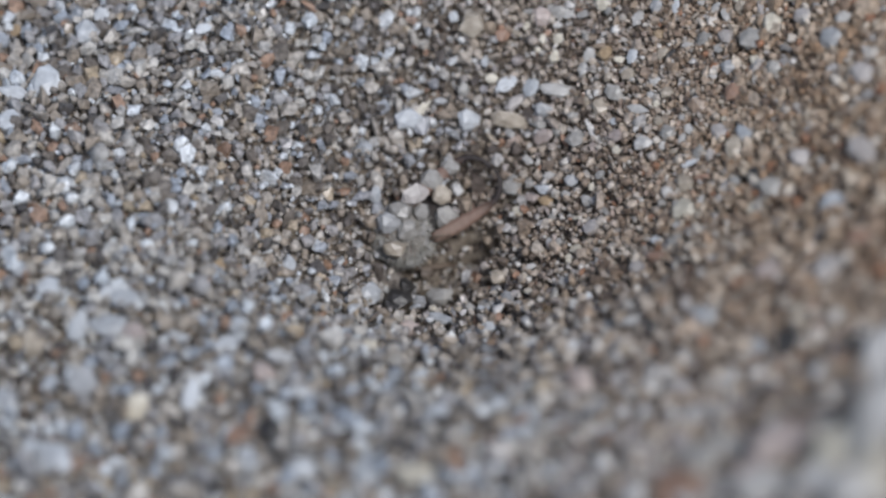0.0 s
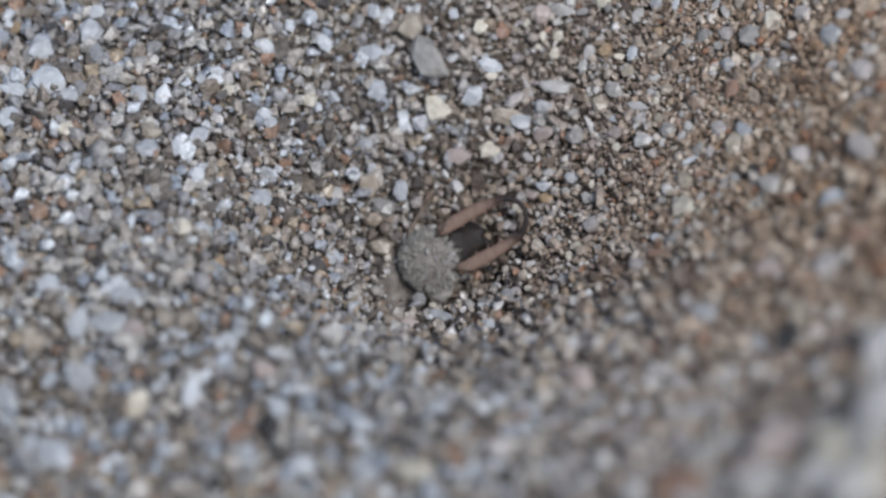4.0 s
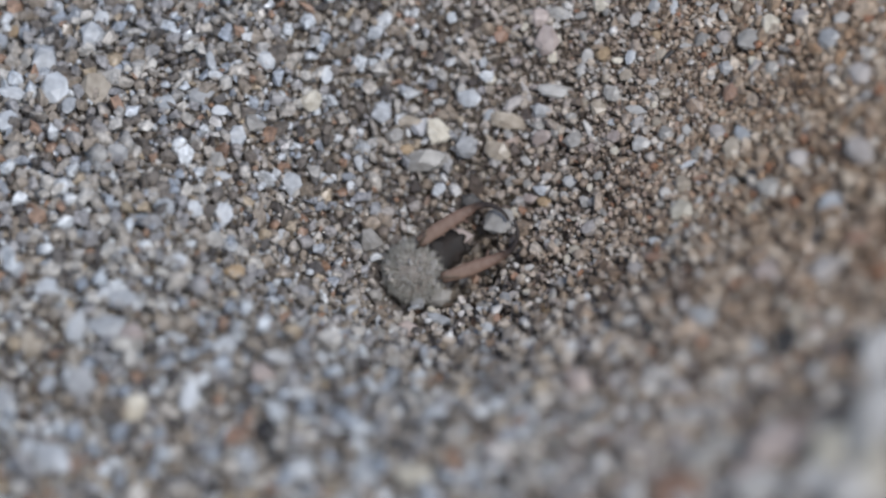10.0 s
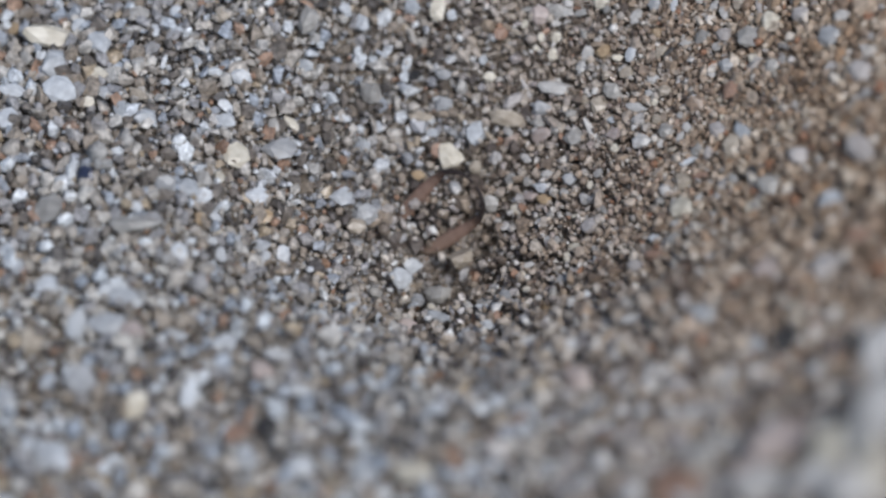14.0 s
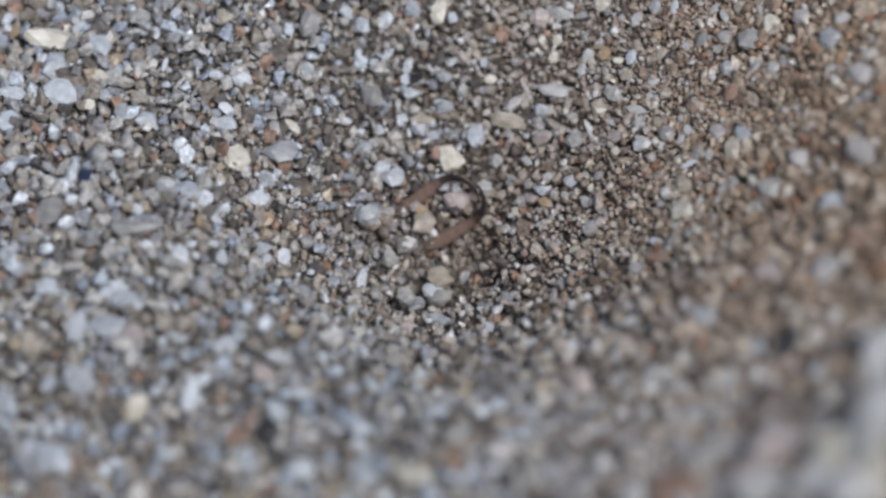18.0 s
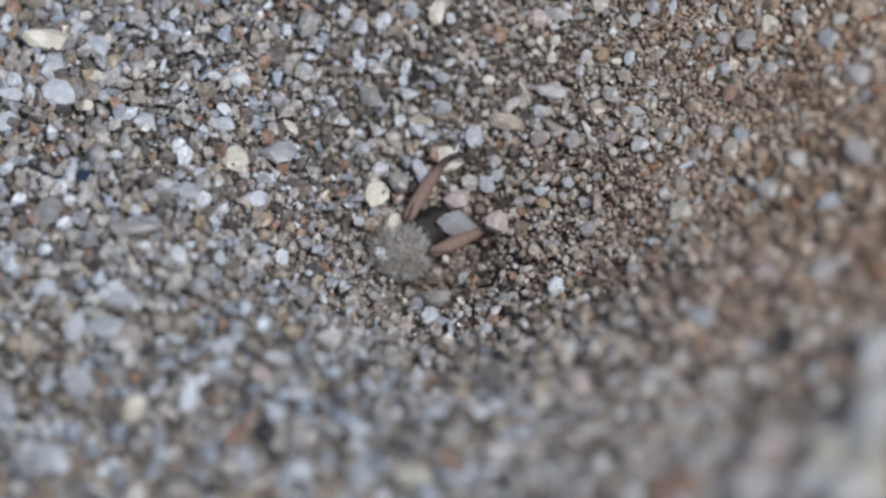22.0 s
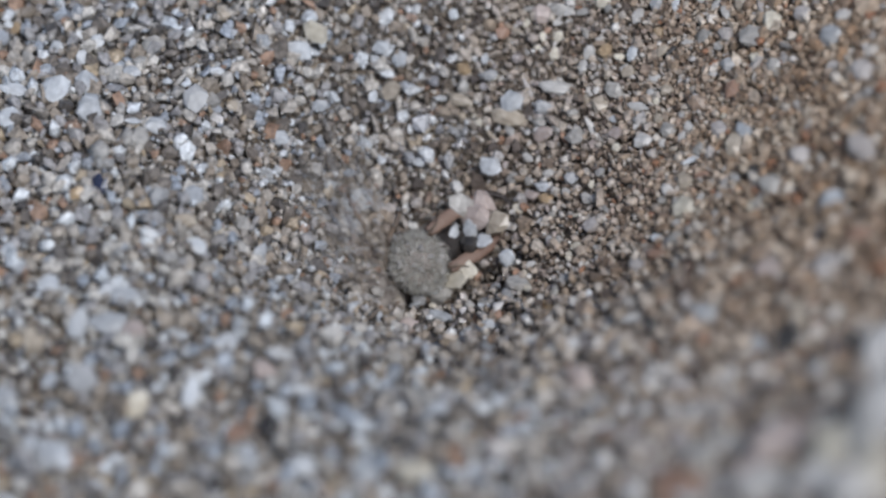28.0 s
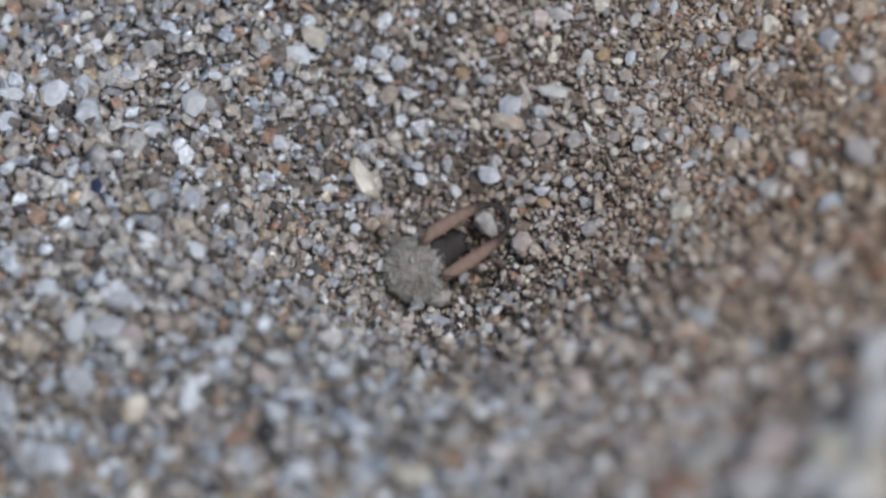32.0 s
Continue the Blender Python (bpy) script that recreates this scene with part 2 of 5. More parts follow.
def heap_mesh(name, places, sizes, seed):
    """Many grains in one mesh; places and sizes in millimetres."""
    rng = np.random.default_rng(seed)
    kind = rng.integers(0, len(SHAPES), len(places))
    vs, fs, sm, base = [], [], [], 0
    for k, (v, f) in enumerate(SHAPES):
        pick = np.nonzero(kind == k)[0]
        n = len(pick)
        if not n:
            continue
        stretch = rng.uniform(0.55, 1.38, size=(n, 1, 3)) * sizes[pick][:, None, None]
        w = np.einsum("nij,nkj->nki", turns(rng, n), v[None] * stretch) + places[pick][:, None, :]
        vs.append(w.reshape(-1, 3))
        fs.append((f[None] + (base + np.arange(n) * len(v))[:, None, None]).reshape(-1, 3))
        sm.append(np.repeat(rng.random(n) < 0.12, len(f)))
        base += n * len(v)
    return mesh_of(name, np.concatenate(vs) * MM, np.concatenate(fs), SAND, np.concatenate(sm))


def strew(rng, x0, x1, y0, y1, step):
    xs, ys = np.meshgrid(np.arange(x0, x1, step), np.arange(y0, y1, step * 0.87))
    xs = xs + (np.arange(xs.shape[0]) % 2)[:, None] * step * 0.5
    p = np.stack([xs.ravel(), ys.ravel()], 1)
    return p + rng.uniform(-0.45, 0.45, p.shape) * step


def size_field(x, y):
    """Finer grains on the eastern wall and the pit's bottom, coarser ones on the western side and the open ground."""
    r = np.hypot(x, y)
    east = 1 / (1 + np.exp(-(x - 2.0) / 1.5)) / (1 + np.exp((x - 14.5) / 1.2)) / (1 + np.exp(-(y + 4.5) / 1.3))
    south = 1 / (1 + np.exp((y + 7.5) / 1.0))
    west = 1 / (1 + np.exp((x + 13.0) / 0.8))
    return 0.20 + 0.15 * south + 0.10 * west * (1 - south) - 0.07 * east - 0.012 * np.exp(-(r / 3.0) ** 2)


def shed(rng, x0, x1, y0, y1, tries):
    """Grains of mixed size that lie side by side, hardly overlapping: places and sizes in millimetres."""
    p = np.column_stack([rng.uniform(x0, x1, tries), rng.uniform(y0, y1, tries)])
    usual = size_field(p[:, 0], p[:, 1])
    s = np.clip(usual * np.exp(rng.normal(0, 0.42, tries)), 0.68 * usual, 0.6)
    order = np.argsort(-s * rng.uniform(0.55, 1.45, tries))
    close = 0.44 - 0.07 / (1 + np.exp(-(p[:, 0] - 5.0) / 1.5))
    cells, kept, cell = {}, [], 0.4
    for i in order:
        x, y, r = p[i, 0], p[i, 1], s[i] * close[i]
        cx, cy = int(x // cell), int(y // cell)
        free = True
        for a in (cx - 1, cx, cx + 1):
            for b in (cy - 1, cy, cy + 1):
                for (qx, qy, qr) in cells.get((a, b), ()):
                    if (qx - x) ** 2 + (qy - y) ** 2 < (qr + r) ** 2:
                        free = False
                        break
                if not free:
                    break
            if not free:
                break
        if free:
            cells.setdefault((cx, cy), []).append((x, y, r))
            kept.append(i)
    return p[kept], s[kept]


FOOTPRINTS = []


def clear_of(p, s):
    """Which of the grains keep clear of the stones and shells bedded among them."""
    keep = np.ones(len(p), bool)
    for x, y, r in FOOTPRINTS:
        keep &= (p[:, 0] - x) ** 2 + (p[:, 1] - y) ** 2 > (r + 0.08 * s) ** 2
    return keep


def sand_cover():
    rng = np.random.default_rng(5)
    places, sizes = [], []
    p = strew(rng, -20.5, 20.5, -23, 14.5, 0.21)
    z = ground_mm(p[:, 0], p[:, 1]) - 0.56 + 0.34 / (1 + np.exp(-(p[:, 0] - 5.5) / 1.5)) - 0.45 * np.exp(-((p[:, 0] - 1.5) ** 2 + p[:, 1] ** 2) / 22.0) + rng.uniform(-0.12, 0.12, len(p))
    places.append(np.column_stack([p, z]))
    sizes.append(np.clip(0.9 * size_field(p[:, 0], p[:, 1]) * np.exp(rng.normal(0, 0.3, len(p))), 0.15, 0.6))
    p, s = shed(rng, -20.5, 20.5, -23, 14.5, 420000)
    z = ground_mm(p[:, 0], p[:, 1]) + 0.10 * s + rng.uniform(-0.25, 0.15, len(p)) * (1 - 0.65 / (1 + np.exp(-(p[:, 0] - 5.5) / 1.5)) - 0.25 / (1 + np.exp(5.0 - p[:, 1])) + 1.3 * np.exp(-(p[:, 0] ** 2 + (p[:, 1] + 1.0) ** 2) / 22.0) + 2.0 / (1 + np.exp((p[:, 1] + 2.5) / 0.8)))
    keep = clear_of(p, s) & (rng.random(len(p)) > 0.12 * np.exp(-((p[:, 0] - 1.8) ** 2 + (p[:, 1] + 0.3) ** 2) / 22.0))
    places.append(np.column_stack([p, z])[keep])
    sizes.append((s * 1.26)[keep])
    p = strew(rng, -20.5, 20.5, -23, 14.5, 1.15)
    west = 1 / (1 + np.exp((p[:, 0] - 1.0) / 3.0))
    p = p[rng.random(len(p)) < 0.06 + 0.16 * west]
    s = np.clip(0.44 * np.exp(rng.normal(0, 0.25, len(p))), 0.3, 0.8)
    p, s = p[clear_of(p, s)], s[clear_of(p, s)]
    places.append(np.column_stack([p, ground_mm(p[:, 0], p[:, 1]) + 0.05]))
    sizes.append(s)
    p = strew(rng, -42, 42, -44, 40, 0.75)
    p = p[(np.abs(p[:, 0]) > 20.3) | (p[:, 1] < -22.8) | (p[:, 1] > 14.3)]
    s = np.clip(0.7 * np.exp(rng.normal(0, 0.25, len(p))), 0.35, 1.2)
    places.append(np.column_stack([p, ground_mm(p[:, 0], p[:, 1])]))
    sizes.append(s)
    ob = new("sand", heap_mesh("sand", np.concatenate(places), np.concatenate(sizes), 9))
    return tagged(ob, "coarse beach sand of quartz, shell and brown grains", "sand", kind="stuff")


# ---- ant lion ----
def tube(points, radii, sides=10, flat=0.6, cap=True):
    """A tapering flattened tube along points that lie near the xy plane."""
    vs, fs = [], []
    n = len(points)
    for i, (p, r) in enumerate(zip(points, radii)):
        d = (Vector(points[min(i + 1, n - 1)]) - Vector(points[max(i - 1, 0)])).normalized()
        side = Vector((-d.y, d.x, 0)).normalized()
        up = d.cross(side)
        for k in range(sides):
            a = 2 * math.pi * k / sides
            vs.append(Vector(p) + side * (math.cos(a) * r) + up * (math.sin(a) * r * flat))
    for i in range(n - 1):
        for k in range(sides):
            a, b = i * sides + k, i * sides + (k + 1) % sides
            fs.append((a, b, b + sides))
            fs.append((a, b + sides, a + sides))
    if cap:
        for s, o in ((0, 0), ((n - 1) * sides, 1)):
            for k in range(1, sides - 1):
                fs.append((s, s + k, s + k + 1) if o else (s, s + k + 1, s + k))
    return np.array([v[:] for v in vs]), np.array(fs)


def horn_material(name, stops):
    """Horny jaw: brown at the root, nearly black towards the point, along its own length."""
    mat, nt, bsdf = node_mat(name)
    co, no = grain_relief(nt, bsdf, 5200, 0.9)
    sep = nt.nodes.new("ShaderNodeSeparateXYZ")
    link(nt, co.outputs["Object"], sep.inputs[0])
    mr = nt.nodes.new("ShaderNodeMapRange")
    mr.inputs["From Min"].default_value, mr.inputs["From Max"].default_value = 0.0, 0.0036
    link(nt, sep.outputs["X"], mr.inputs["Value"])
    add = nt.nodes.new("ShaderNodeMath")
    add.operation = "MULTIPLY_ADD"
    link(nt, no.outputs["Fac"], add.inputs[0])
    add.inputs[1].default_value = 0.22
    link(nt, mr.outputs[0], add.inputs[2])
    cr = ramp(nt, stops)
    link(nt, add.outputs[0], cr.inputs[0])
    link(nt, cr.outputs[0], bsdf.inputs["Base Color"])
    bsdf.inputs["Roughness"].default_value = 0.58
    return mat


JAW = horn_material("jaw_horn", [(0.05, (0.10, 0.066, 0.05)), (0.2, (0.225, 0.15, 0.112)), (0.62, (0.195, 0.121, 0.09)), (0.80, (0.115, 0.07, 0.05)),
                                 (0.88, (0.02, 0.012, 0.010))])
SKIN = stone_material("dusty_skin", (0.13, 0.11, 0.095), (0.29, 0.26, 0.235), 0.9, 2600)
DUST = stone_material("grey_dust", (0.18, 0.165, 0.15), (0.42, 0.405, 0.385), 0.85, 1900)
BRISTLE = stone_material("dusty_bristle", (0.29, 0.275, 0.24), (0.56, 0.54, 0.49), 0.8, 2600)
# nearly black, so the colour gives the shade between the jaws
MOUTH_SHADE = stone_material("mouth_shade_dark", (0.008, 0.006, 0.005), (0.025, 0.017, 0.013), 0.7, 2600)
LEG = stone_material("leg_brown", (0.10, 0.07, 0.05), (0.20, 0.15, 0.11), 0.6)


def ball(radii, centre, rough, seed, rings=18, sides=26):
    rng = np.random.default_rng(seed)
    vs = []
    for i in range(rings + 1):
        th = math.pi * i / rings
        for k in range(sides):
            ph = 2 * math.pi * k / sides
            v = Vector((math.cos(th), math.sin(th) * math.cos(ph), math.sin(th) * math.sin(ph)))
            g = 1 + rough * (noise.noise(v * 2.3 + Vector((seed, 0, 0))) + 0.5 * noise.noise(v * 6.1))
            vs.append([centre[j] + v[j] * radii[j] * g for j in range(3)])
    fs = []
    for i in range(rings):
        for k in range(sides):
            a, b = i * sides + k, i * sides + (k + 1) % sides
            fs += [(a, a + sides, b + sides), (a, b + sides, b)]
    return np.array(vs), np.array(fs)


def bristle_coat(radii, centre, n, length, seed):
    """Short stiff hairs that stand out over the upper side."""
    rng = np.random.default_rng(seed)
    vs, fs = [], []
    for _ in range(n):
        d = Vector(rng.normal(size=3)).normalized()
        if d.z < -0.35:
            continue
        root = Vector([centre[j] + d[j] * radii[j] * 0.96 for j in range(3)])
        lean = (Vector((d.x, d.y, 0.35 * d.z)) + Vector(rng.normal(size=3)) * 0.28).normalized()
        tip = root + lean * length * rng.uniform(0.55, 1.25)
        side = lean.cross(Vector(rng.normal(size=3))).normalized()
        other = lean.cross(side)
        w = rng.uniform(0.013, 0.024)
        s = len(vs)
        for a in range(3):
            vs.append(root + (side * math.cos(a * 2.094) + other * math.sin(a * 2.094)) * w)
        mid = root.lerp(tip, 0.6) + Vector(rng.normal(size=3)) * 0.02
        for a in range(3):
            vs.append(mid + (side * math.cos(a * 2.094) + other * math.sin(a * 2.094)) * w * 0.75)
        vs.append(tip)
        for a in range(3):
            b = (a + 1) % 3
            fs += [(s + a, s + b, s + 3 + b), (s + a, s + 3 + b, s + 3 + a), (s + 3 + a, s + 3 + b, s + 6)]
    return np.array([v[:] for v in vs]), np.array(fs)


def scaled(name, shape, material, smooth=True):
    v, f = shape
    return mesh_of(name, v * MM, f, material, np.full(len(f), smooth))


def ant_lion():
    """The larva: origin between the jaw roots, x forwards, z up its back."""
    root = new("ant_lion")
    tagged(root, "dust-grey bristly ant lion larva with brown jaws in its pit", "insect")
    head = part("head", scaled("head", ball((1.06, 1.14, 0.66), (-1.0, 0.0, -0.45), 0.12, 3, 26, 36), SKIN), root, "dusty grey head")
    part("bristles", scaled("bristles", bristle_coat((1.06, 1.14, 0.66), (-1.0, 0, -0.45), 2600, 0.38, 4), BRISTLE), head)
    rng = np.random.default_rng(52)
    d = rng.normal(size=(90, 3))
    d /= np.linalg.norm(d, axis=1)[:, None]
    d = d[d[:, 2] > -0.3]
    dust = heap_mesh("dust_coat", d * (1.08, 1.16, 0.68) * rng.uniform(0.98, 1.12, (len(d), 1)) + (-1.0, 0, -0.45), rng.uniform(0.14, 0.36, len(d)), 53)
    dust.materials[0] = DUST
    part("dust_coat", dust, head, "grey dust and grains stuck to the head")
    # mouthparts, enlarged and blackened to stand for shade in the jaw gap
    part("mouth", scaled("mouth", ball((1.1, 0.72, 0.3), (0.4, 0.0, -0.5), 0.4, 21), MOUTH_SHADE), root, "dark brown mouthparts and painted shade between the jaws")
    part("thorax", scaled("thorax", ball((1.5, 1.7, 1.0), (-3.0, 0.0, -1.9), 0.12, 8), SKIN), root)
    part("abdomen", scaled("abdomen", ball((2.6, 2.3, 1.5), (-5.4, 0.0, -3.6), 0.08, 12), SKIN), root)
    for s in (1, -1):
        path = [(-1.6, s * 1.0, -1.1), (-1.2, s * 1.5, -1.25), (-0.5, s * 1.95, -1.3), (0.1, s * 2.3, -1.5)]
        part("leg", scaled("leg", tube(path, [0.17, 0.13, 0.09, 0.04], 8, 0.9), LEG), root, "thin brown leg half buried")
        part("feeler", scaled("feeler", tube([(-0.3, s * 0.75, 0.15), (0.15, s * 0.95, 0.3), (0.5, s * 1.2, 0.3)],
                                             [0.06, 0.045, 0.02], 6, 1.0), LEG), root)
    jaws = []
    for s in (1, -1):
        pts, rad = [], []
        for k in range(27):
            a = k / 26
            pts.append((-0.15 + 2.55 * a, s * (0.05 * math.sin(a * math.pi)), 0.03 * math.sin(a * 3)))
            worn = 0.03 * noise.noise(Vector((5.3 * a * 2.55, 4.0 * s, 1.7))) + 0.009 * noise.noise(Vector((31.0 * a, 9.0 * s, 0.3)))
            rad.append(0.29 - 0.085 * abs(2 * a - 0.9) ** 2 + worn)
        x0, y0 = pts[-1][0], pts[-1][1]
        for k in range(1, 13):
            a = k / 12 * 1.8
            pts.append((x0 + 1.02 * math.sin(a), y0 - s * 1.0 * (1 - math.cos(a)), 0.08 + 0.22 * math.sin(a)))
            rad.append(0.18 - 0.125 * (k / 12) ** 0.8)
        v, f = tube(pts, rad, 12, 0.42)
        if s < 0:
            f = f[:, ::-1]
        jaw = part("jaw", scaled("jaw", (v, f), JAW), root, "flat brown toothed jaw with a dark hooked tip")
        for x, ln in ((0.75, 0.18), (1.3, 0.24), (1.85, 0.3)):
            y = s * (0.05 * math.sin((x + 0.15) / 2.55 * math.pi)) - s * 0.17
            tip = (x + 0.16, y - s * ln, 0.04)
            part("tooth", scaled("tooth", tube([(x, y, 0.02), (x + 0.07, y - s * ln * 0.55, 0.03), tip], [0.07, 0.045, 0.012], 6, 0.8), JAW), jaw)
        jaw.matrix_basis = Matrix.Translation((0, s * 0.86 * MM, 0))
        jaws.append(jaw)
    return root, jaws


lion, lion_jaws = ant_lion()


def perch(u, v, turn, low, high):
    """The larva's pose: jaw roots over the sand at u, v, pointing along turn in the facing plane. low and high: how far the roots
    and the tips stand clear of the sand."""
    c, s = math.cos(radians(turn)), math.sin(radians(turn))
    flat, across = RIGHT * c + UPWARD * s, -RIGHT * s + UPWARD * c
    a, b = on_sand(u, v), on_sand(u + 3.0 * c, v + 3.0 * s)
    fore = ((b - a).normalized() * 0.5 + flat * 0.5).normalized()
    need = 0.0
    for f, g in ((0.0, 0.9), (0.0, -0.9), (1.5, 1.1), (1.5, -1.1), (2.8, 1.0), (2.8, -1.0)):
        p = a + fore * f * MM + across * g * MM
        q = on_sand(u + f * c - g * s, v + f * s + g * c)
        need = max(need, (p - q).dot(AWAY))
    a = a - AWAY * (need + (low + 0.12) * MM)
    fore = (fore - AWAY * (high - low) / 3.0).normalized()
    top = (-AWAY - fore * fore.dot(-AWAY)).normalized()
    return Matrix.Translation(a) @ Matrix((fore, top.cross(fore), top)).transposed().to_4x4()


# ---- flung sand ----
def clump_meshes():
    out = []
    rng = np.random.default_rng(31)
    for k in range(6):
        n = 64
        places = rng.normal(0, 0.75, size=(n, 3))
        sizes = np.clip(0.2 * np.exp(rng.normal(0, 0.35, n)), 0.12, 0.55)
        out.append(heap_mesh("sand_clump", places, sizes, 40 + k))
    return out


CLUMPS = clump_meshes()
BURSTS = []


def burst(t0, u, v, middle, spread, radius, n, seed, lean=0.5, wide=0.7):
    """Sand that the larva throws from u, v, a fan that is radius mm wide at t0; directions in degrees in the facing plane. lean: how
    much of the throw goes straight out of the pit; wide: how wide it starts."""
    rng = np.random.default_rng(seed)
    spray = new("sand_spray")
    tagged(spray, "fan of grey-brown sand flung out of the pit", "sand", "sand thrown by the ant lion", "stuff")
    for k in range(n):
        a = radians(middle + spread * rng.uniform(-1, 1))
        far = radius * MM * min(1.2, 0.12 + abs(rng.normal(0.42, 0.32)))
        vel = (RIGHT * math.cos(a) + UPWARD * math.sin(a) - AWAY * (lean * rng.uniform(0.2, 1.0) + 1.5 * max(0.0, -math.sin(a)))) * far * 30 + Vector((0, 0, 4.9 / 30))
        home = on_sand(u + rng.normal(0, wide), v + rng.normal(0, 0.6), 0)
        rest = home + Vector((0, 0, -7.5 * MM))
        ob = part("sand_clump", CLUMPS[k % len(CLUMPS)], spray)
        rows, t = [(0.0, rest), (t0 - 1 / 30, rest)], t0
        steps = 1
        p = home.copy()
        while steps < 10:
            s = steps / 30
            p = home + vel * s + Vector((0, 0, -4.9 * s * s))
            floor_z = float(ground_mm(p.x / MM, p.y / MM)) * MM
            if p.z < floor_z and steps > 1:
                p.z = floor_z - 0.1 * MM
                rows.append((t0 + s - 1 / 30, p.copy()))
                break
            rows.append((t0 + s - 1 / 30, p.copy()))
            steps += 1
        end_t = rows[-1][0]
        slid = Vector((p.x * 0.72, p.y * 0.72, 0))
        slid.z = (float(ground_mm(slid.x / MM, slid.y / MM)) - 2.6) * MM
        if end_t < 31.2:
            rows.append((end_t + rng.uniform(0.4, 0.8), slid))
            rows.append((32.0, slid))
        turn = [rng.uniform(0, 360), rng.uniform(0, 360), rng.uniform(0, 360)]
        spin = rng.uniform(-50, 50)
        keyed = []
        for i, (tt, q) in enumerate(rows):
            keyed.append((tt, Matrix.Translation(q) @ pose(0, 0, 0, turn[0] + spin * min(i, 5), turn[1], turn[2])))
        BURSTS.append((ob, keyed))


burst(0.6, -0.9, 0.9, 118, 48, 9, 150, 101)
burst(1.43, -0.9, 0.8, 120, 48, 9, 150, 102)
burst(3.0, 1.4, 2.2, 230, 62, 6.9, 190, 103, 0.8)
burst(5.5, -1.0, 0.6, 103, 38, 7.8, 130, 104)
burst(8.0, -1.5, 0.3, 216, 42, 6.6, 130, 105, 0.6)
burst(10.97, -0.4, 1.2, 120, 50, 4, 50, 106, 0.4)
burst(12.5, -1.0, 0.6, 150, 42, 12, 190, 107)
burst(20.0, -1.9, 0.9, 160, 60, 2.2, 12, 108, 0.4)
burst(25.0, -0.6, -0.1, 97, 24, 9.0, 32, 109, 0.5, 0.6)
burst(25.0, -1.0, 0.0, 142, 34, 6.2, 22, 114, 0.5, 0.6)
burst(28.0, -2.6, 1.2, 170, 60, 3, 22, 110, 0.3, 0.5)
burst(29.43, -1.0, 0.8, 150, 50, 9, 100, 111)
burst(30.5, -1.0, 0.6, 145, 45, 10, 170, 112)
burst(31.5, -0.8, 0.8, 200, 60, 4, 60, 113, 0.3)

# ---- shells and stones ----
CHIPS = [hull_shape(300 + k, 16 + k % 8, 1.25, 1.15 + 0.3 * (k % 3)) for k in range(16)]
CHIP_MESHES = {}
SHELLS = ("white", "blue", "cream", "navy", "pearl")
WORDS = {"pearl": "warm white shell fragment", "dusk": "mauve-grey worn stone", "white": "white shell fragment with worn edges", "blue": "pale blue-grey shell fragment", "cream": "cream-coloured shell fragment",
         "navy": "dark navy-blue mussel shell fragment", "grey": "translucent grey quartz stone", "tan": "tan quartz stone",
         "pink": "pinkish worn stone", "rust": "rust-red worn stone", "amber": "amber-brown stone", "dark": "nearly black stone, also standing in for shaded gaps",
         "slate": "slate-grey flat stone"}


def chip(kind, k):
    """A small stone or shell of one kind, one unit across; meshes are shared."""
    key = (kind, k % len(CHIPS))
    if key not in CHIP_MESHES:
        v, f = CHIPS[key[1]]
        CHIP_MESHES[key] = mesh_of("chip", v * MM, f, STONES[kind], np.zeros(len(f)))
    return CHIP_MESHES[key]


chip_rng = random.Random(77)


def lie(u, v, turn, lift=0.08, tip=(0, 0)):
    """A stone's pose on the sand: flat side to the open, its long side along turn."""
    p = on_sand(u, v, lift)
    x, y = p.x / MM, p.y / MM
    n = Vector((float(ground_mm(x - 0.3, y) - ground_mm(x + 0.3, y)), float(ground_mm(x, y - 0.3) - ground_mm(x, y + 0.3)), 0.6)).normalized()
    n = (n - AWAY).normalized()
    fore = RIGHT * math.cos(radians(turn)) + UPWARD * math.sin(radians(turn))
    fore = (fore - n * fore.dot(n)).normalized()
    return Matrix.Translation(p) @ Matrix((fore, n.cross(fore), n)).transposed().to_4x4() @ pose(0, 0, 0, tip[0], tip[1], 0)


def stone_ob(w, h, kind, parent=None):
    ob = new("shell_fragment" if kind in SHELLS else "stone", chip(kind, chip_rng.randrange(64)))
    ob.scale = (w * 1.06, h * 1.06, min(w, h) * (0.5 if kind in SHELLS else 0.75))
    ob.parent = parent
    return ob


def bedded(rows):
    """Stones and shells that stay where they lie in the sand."""
    for u, v, w, h, turn, kind in rows:
        ob = stone_ob(w, h, kind, ground)
        m = lie(u, v, turn, 0.02 + 0.12 * min(w, h), (chip_rng.uniform(-18, 18), chip_rng.uniform(-18, 18)))
        ob.matrix_basis = m @ Matrix.Diagonal((*ob.scale, 1))
        long, short = max(w, h), min(w, h)
        axis = m.col[0] if w >= h else m.col[1]
        for k in (-1, 0, 1):
            c = m.translation / MM + axis.to_3d() * k * (long - short) * 0.4
            FOOTPRINTS.append((c.x, c.y, 0.36 * short))


LOOSE = []


def over_hollow(u, v):
    """Whether a place lies over the hollows that the larva has dug, where what is covered lies deeper."""
    return -4.0 < u < 4.0 and -2.5 < v < 5.0


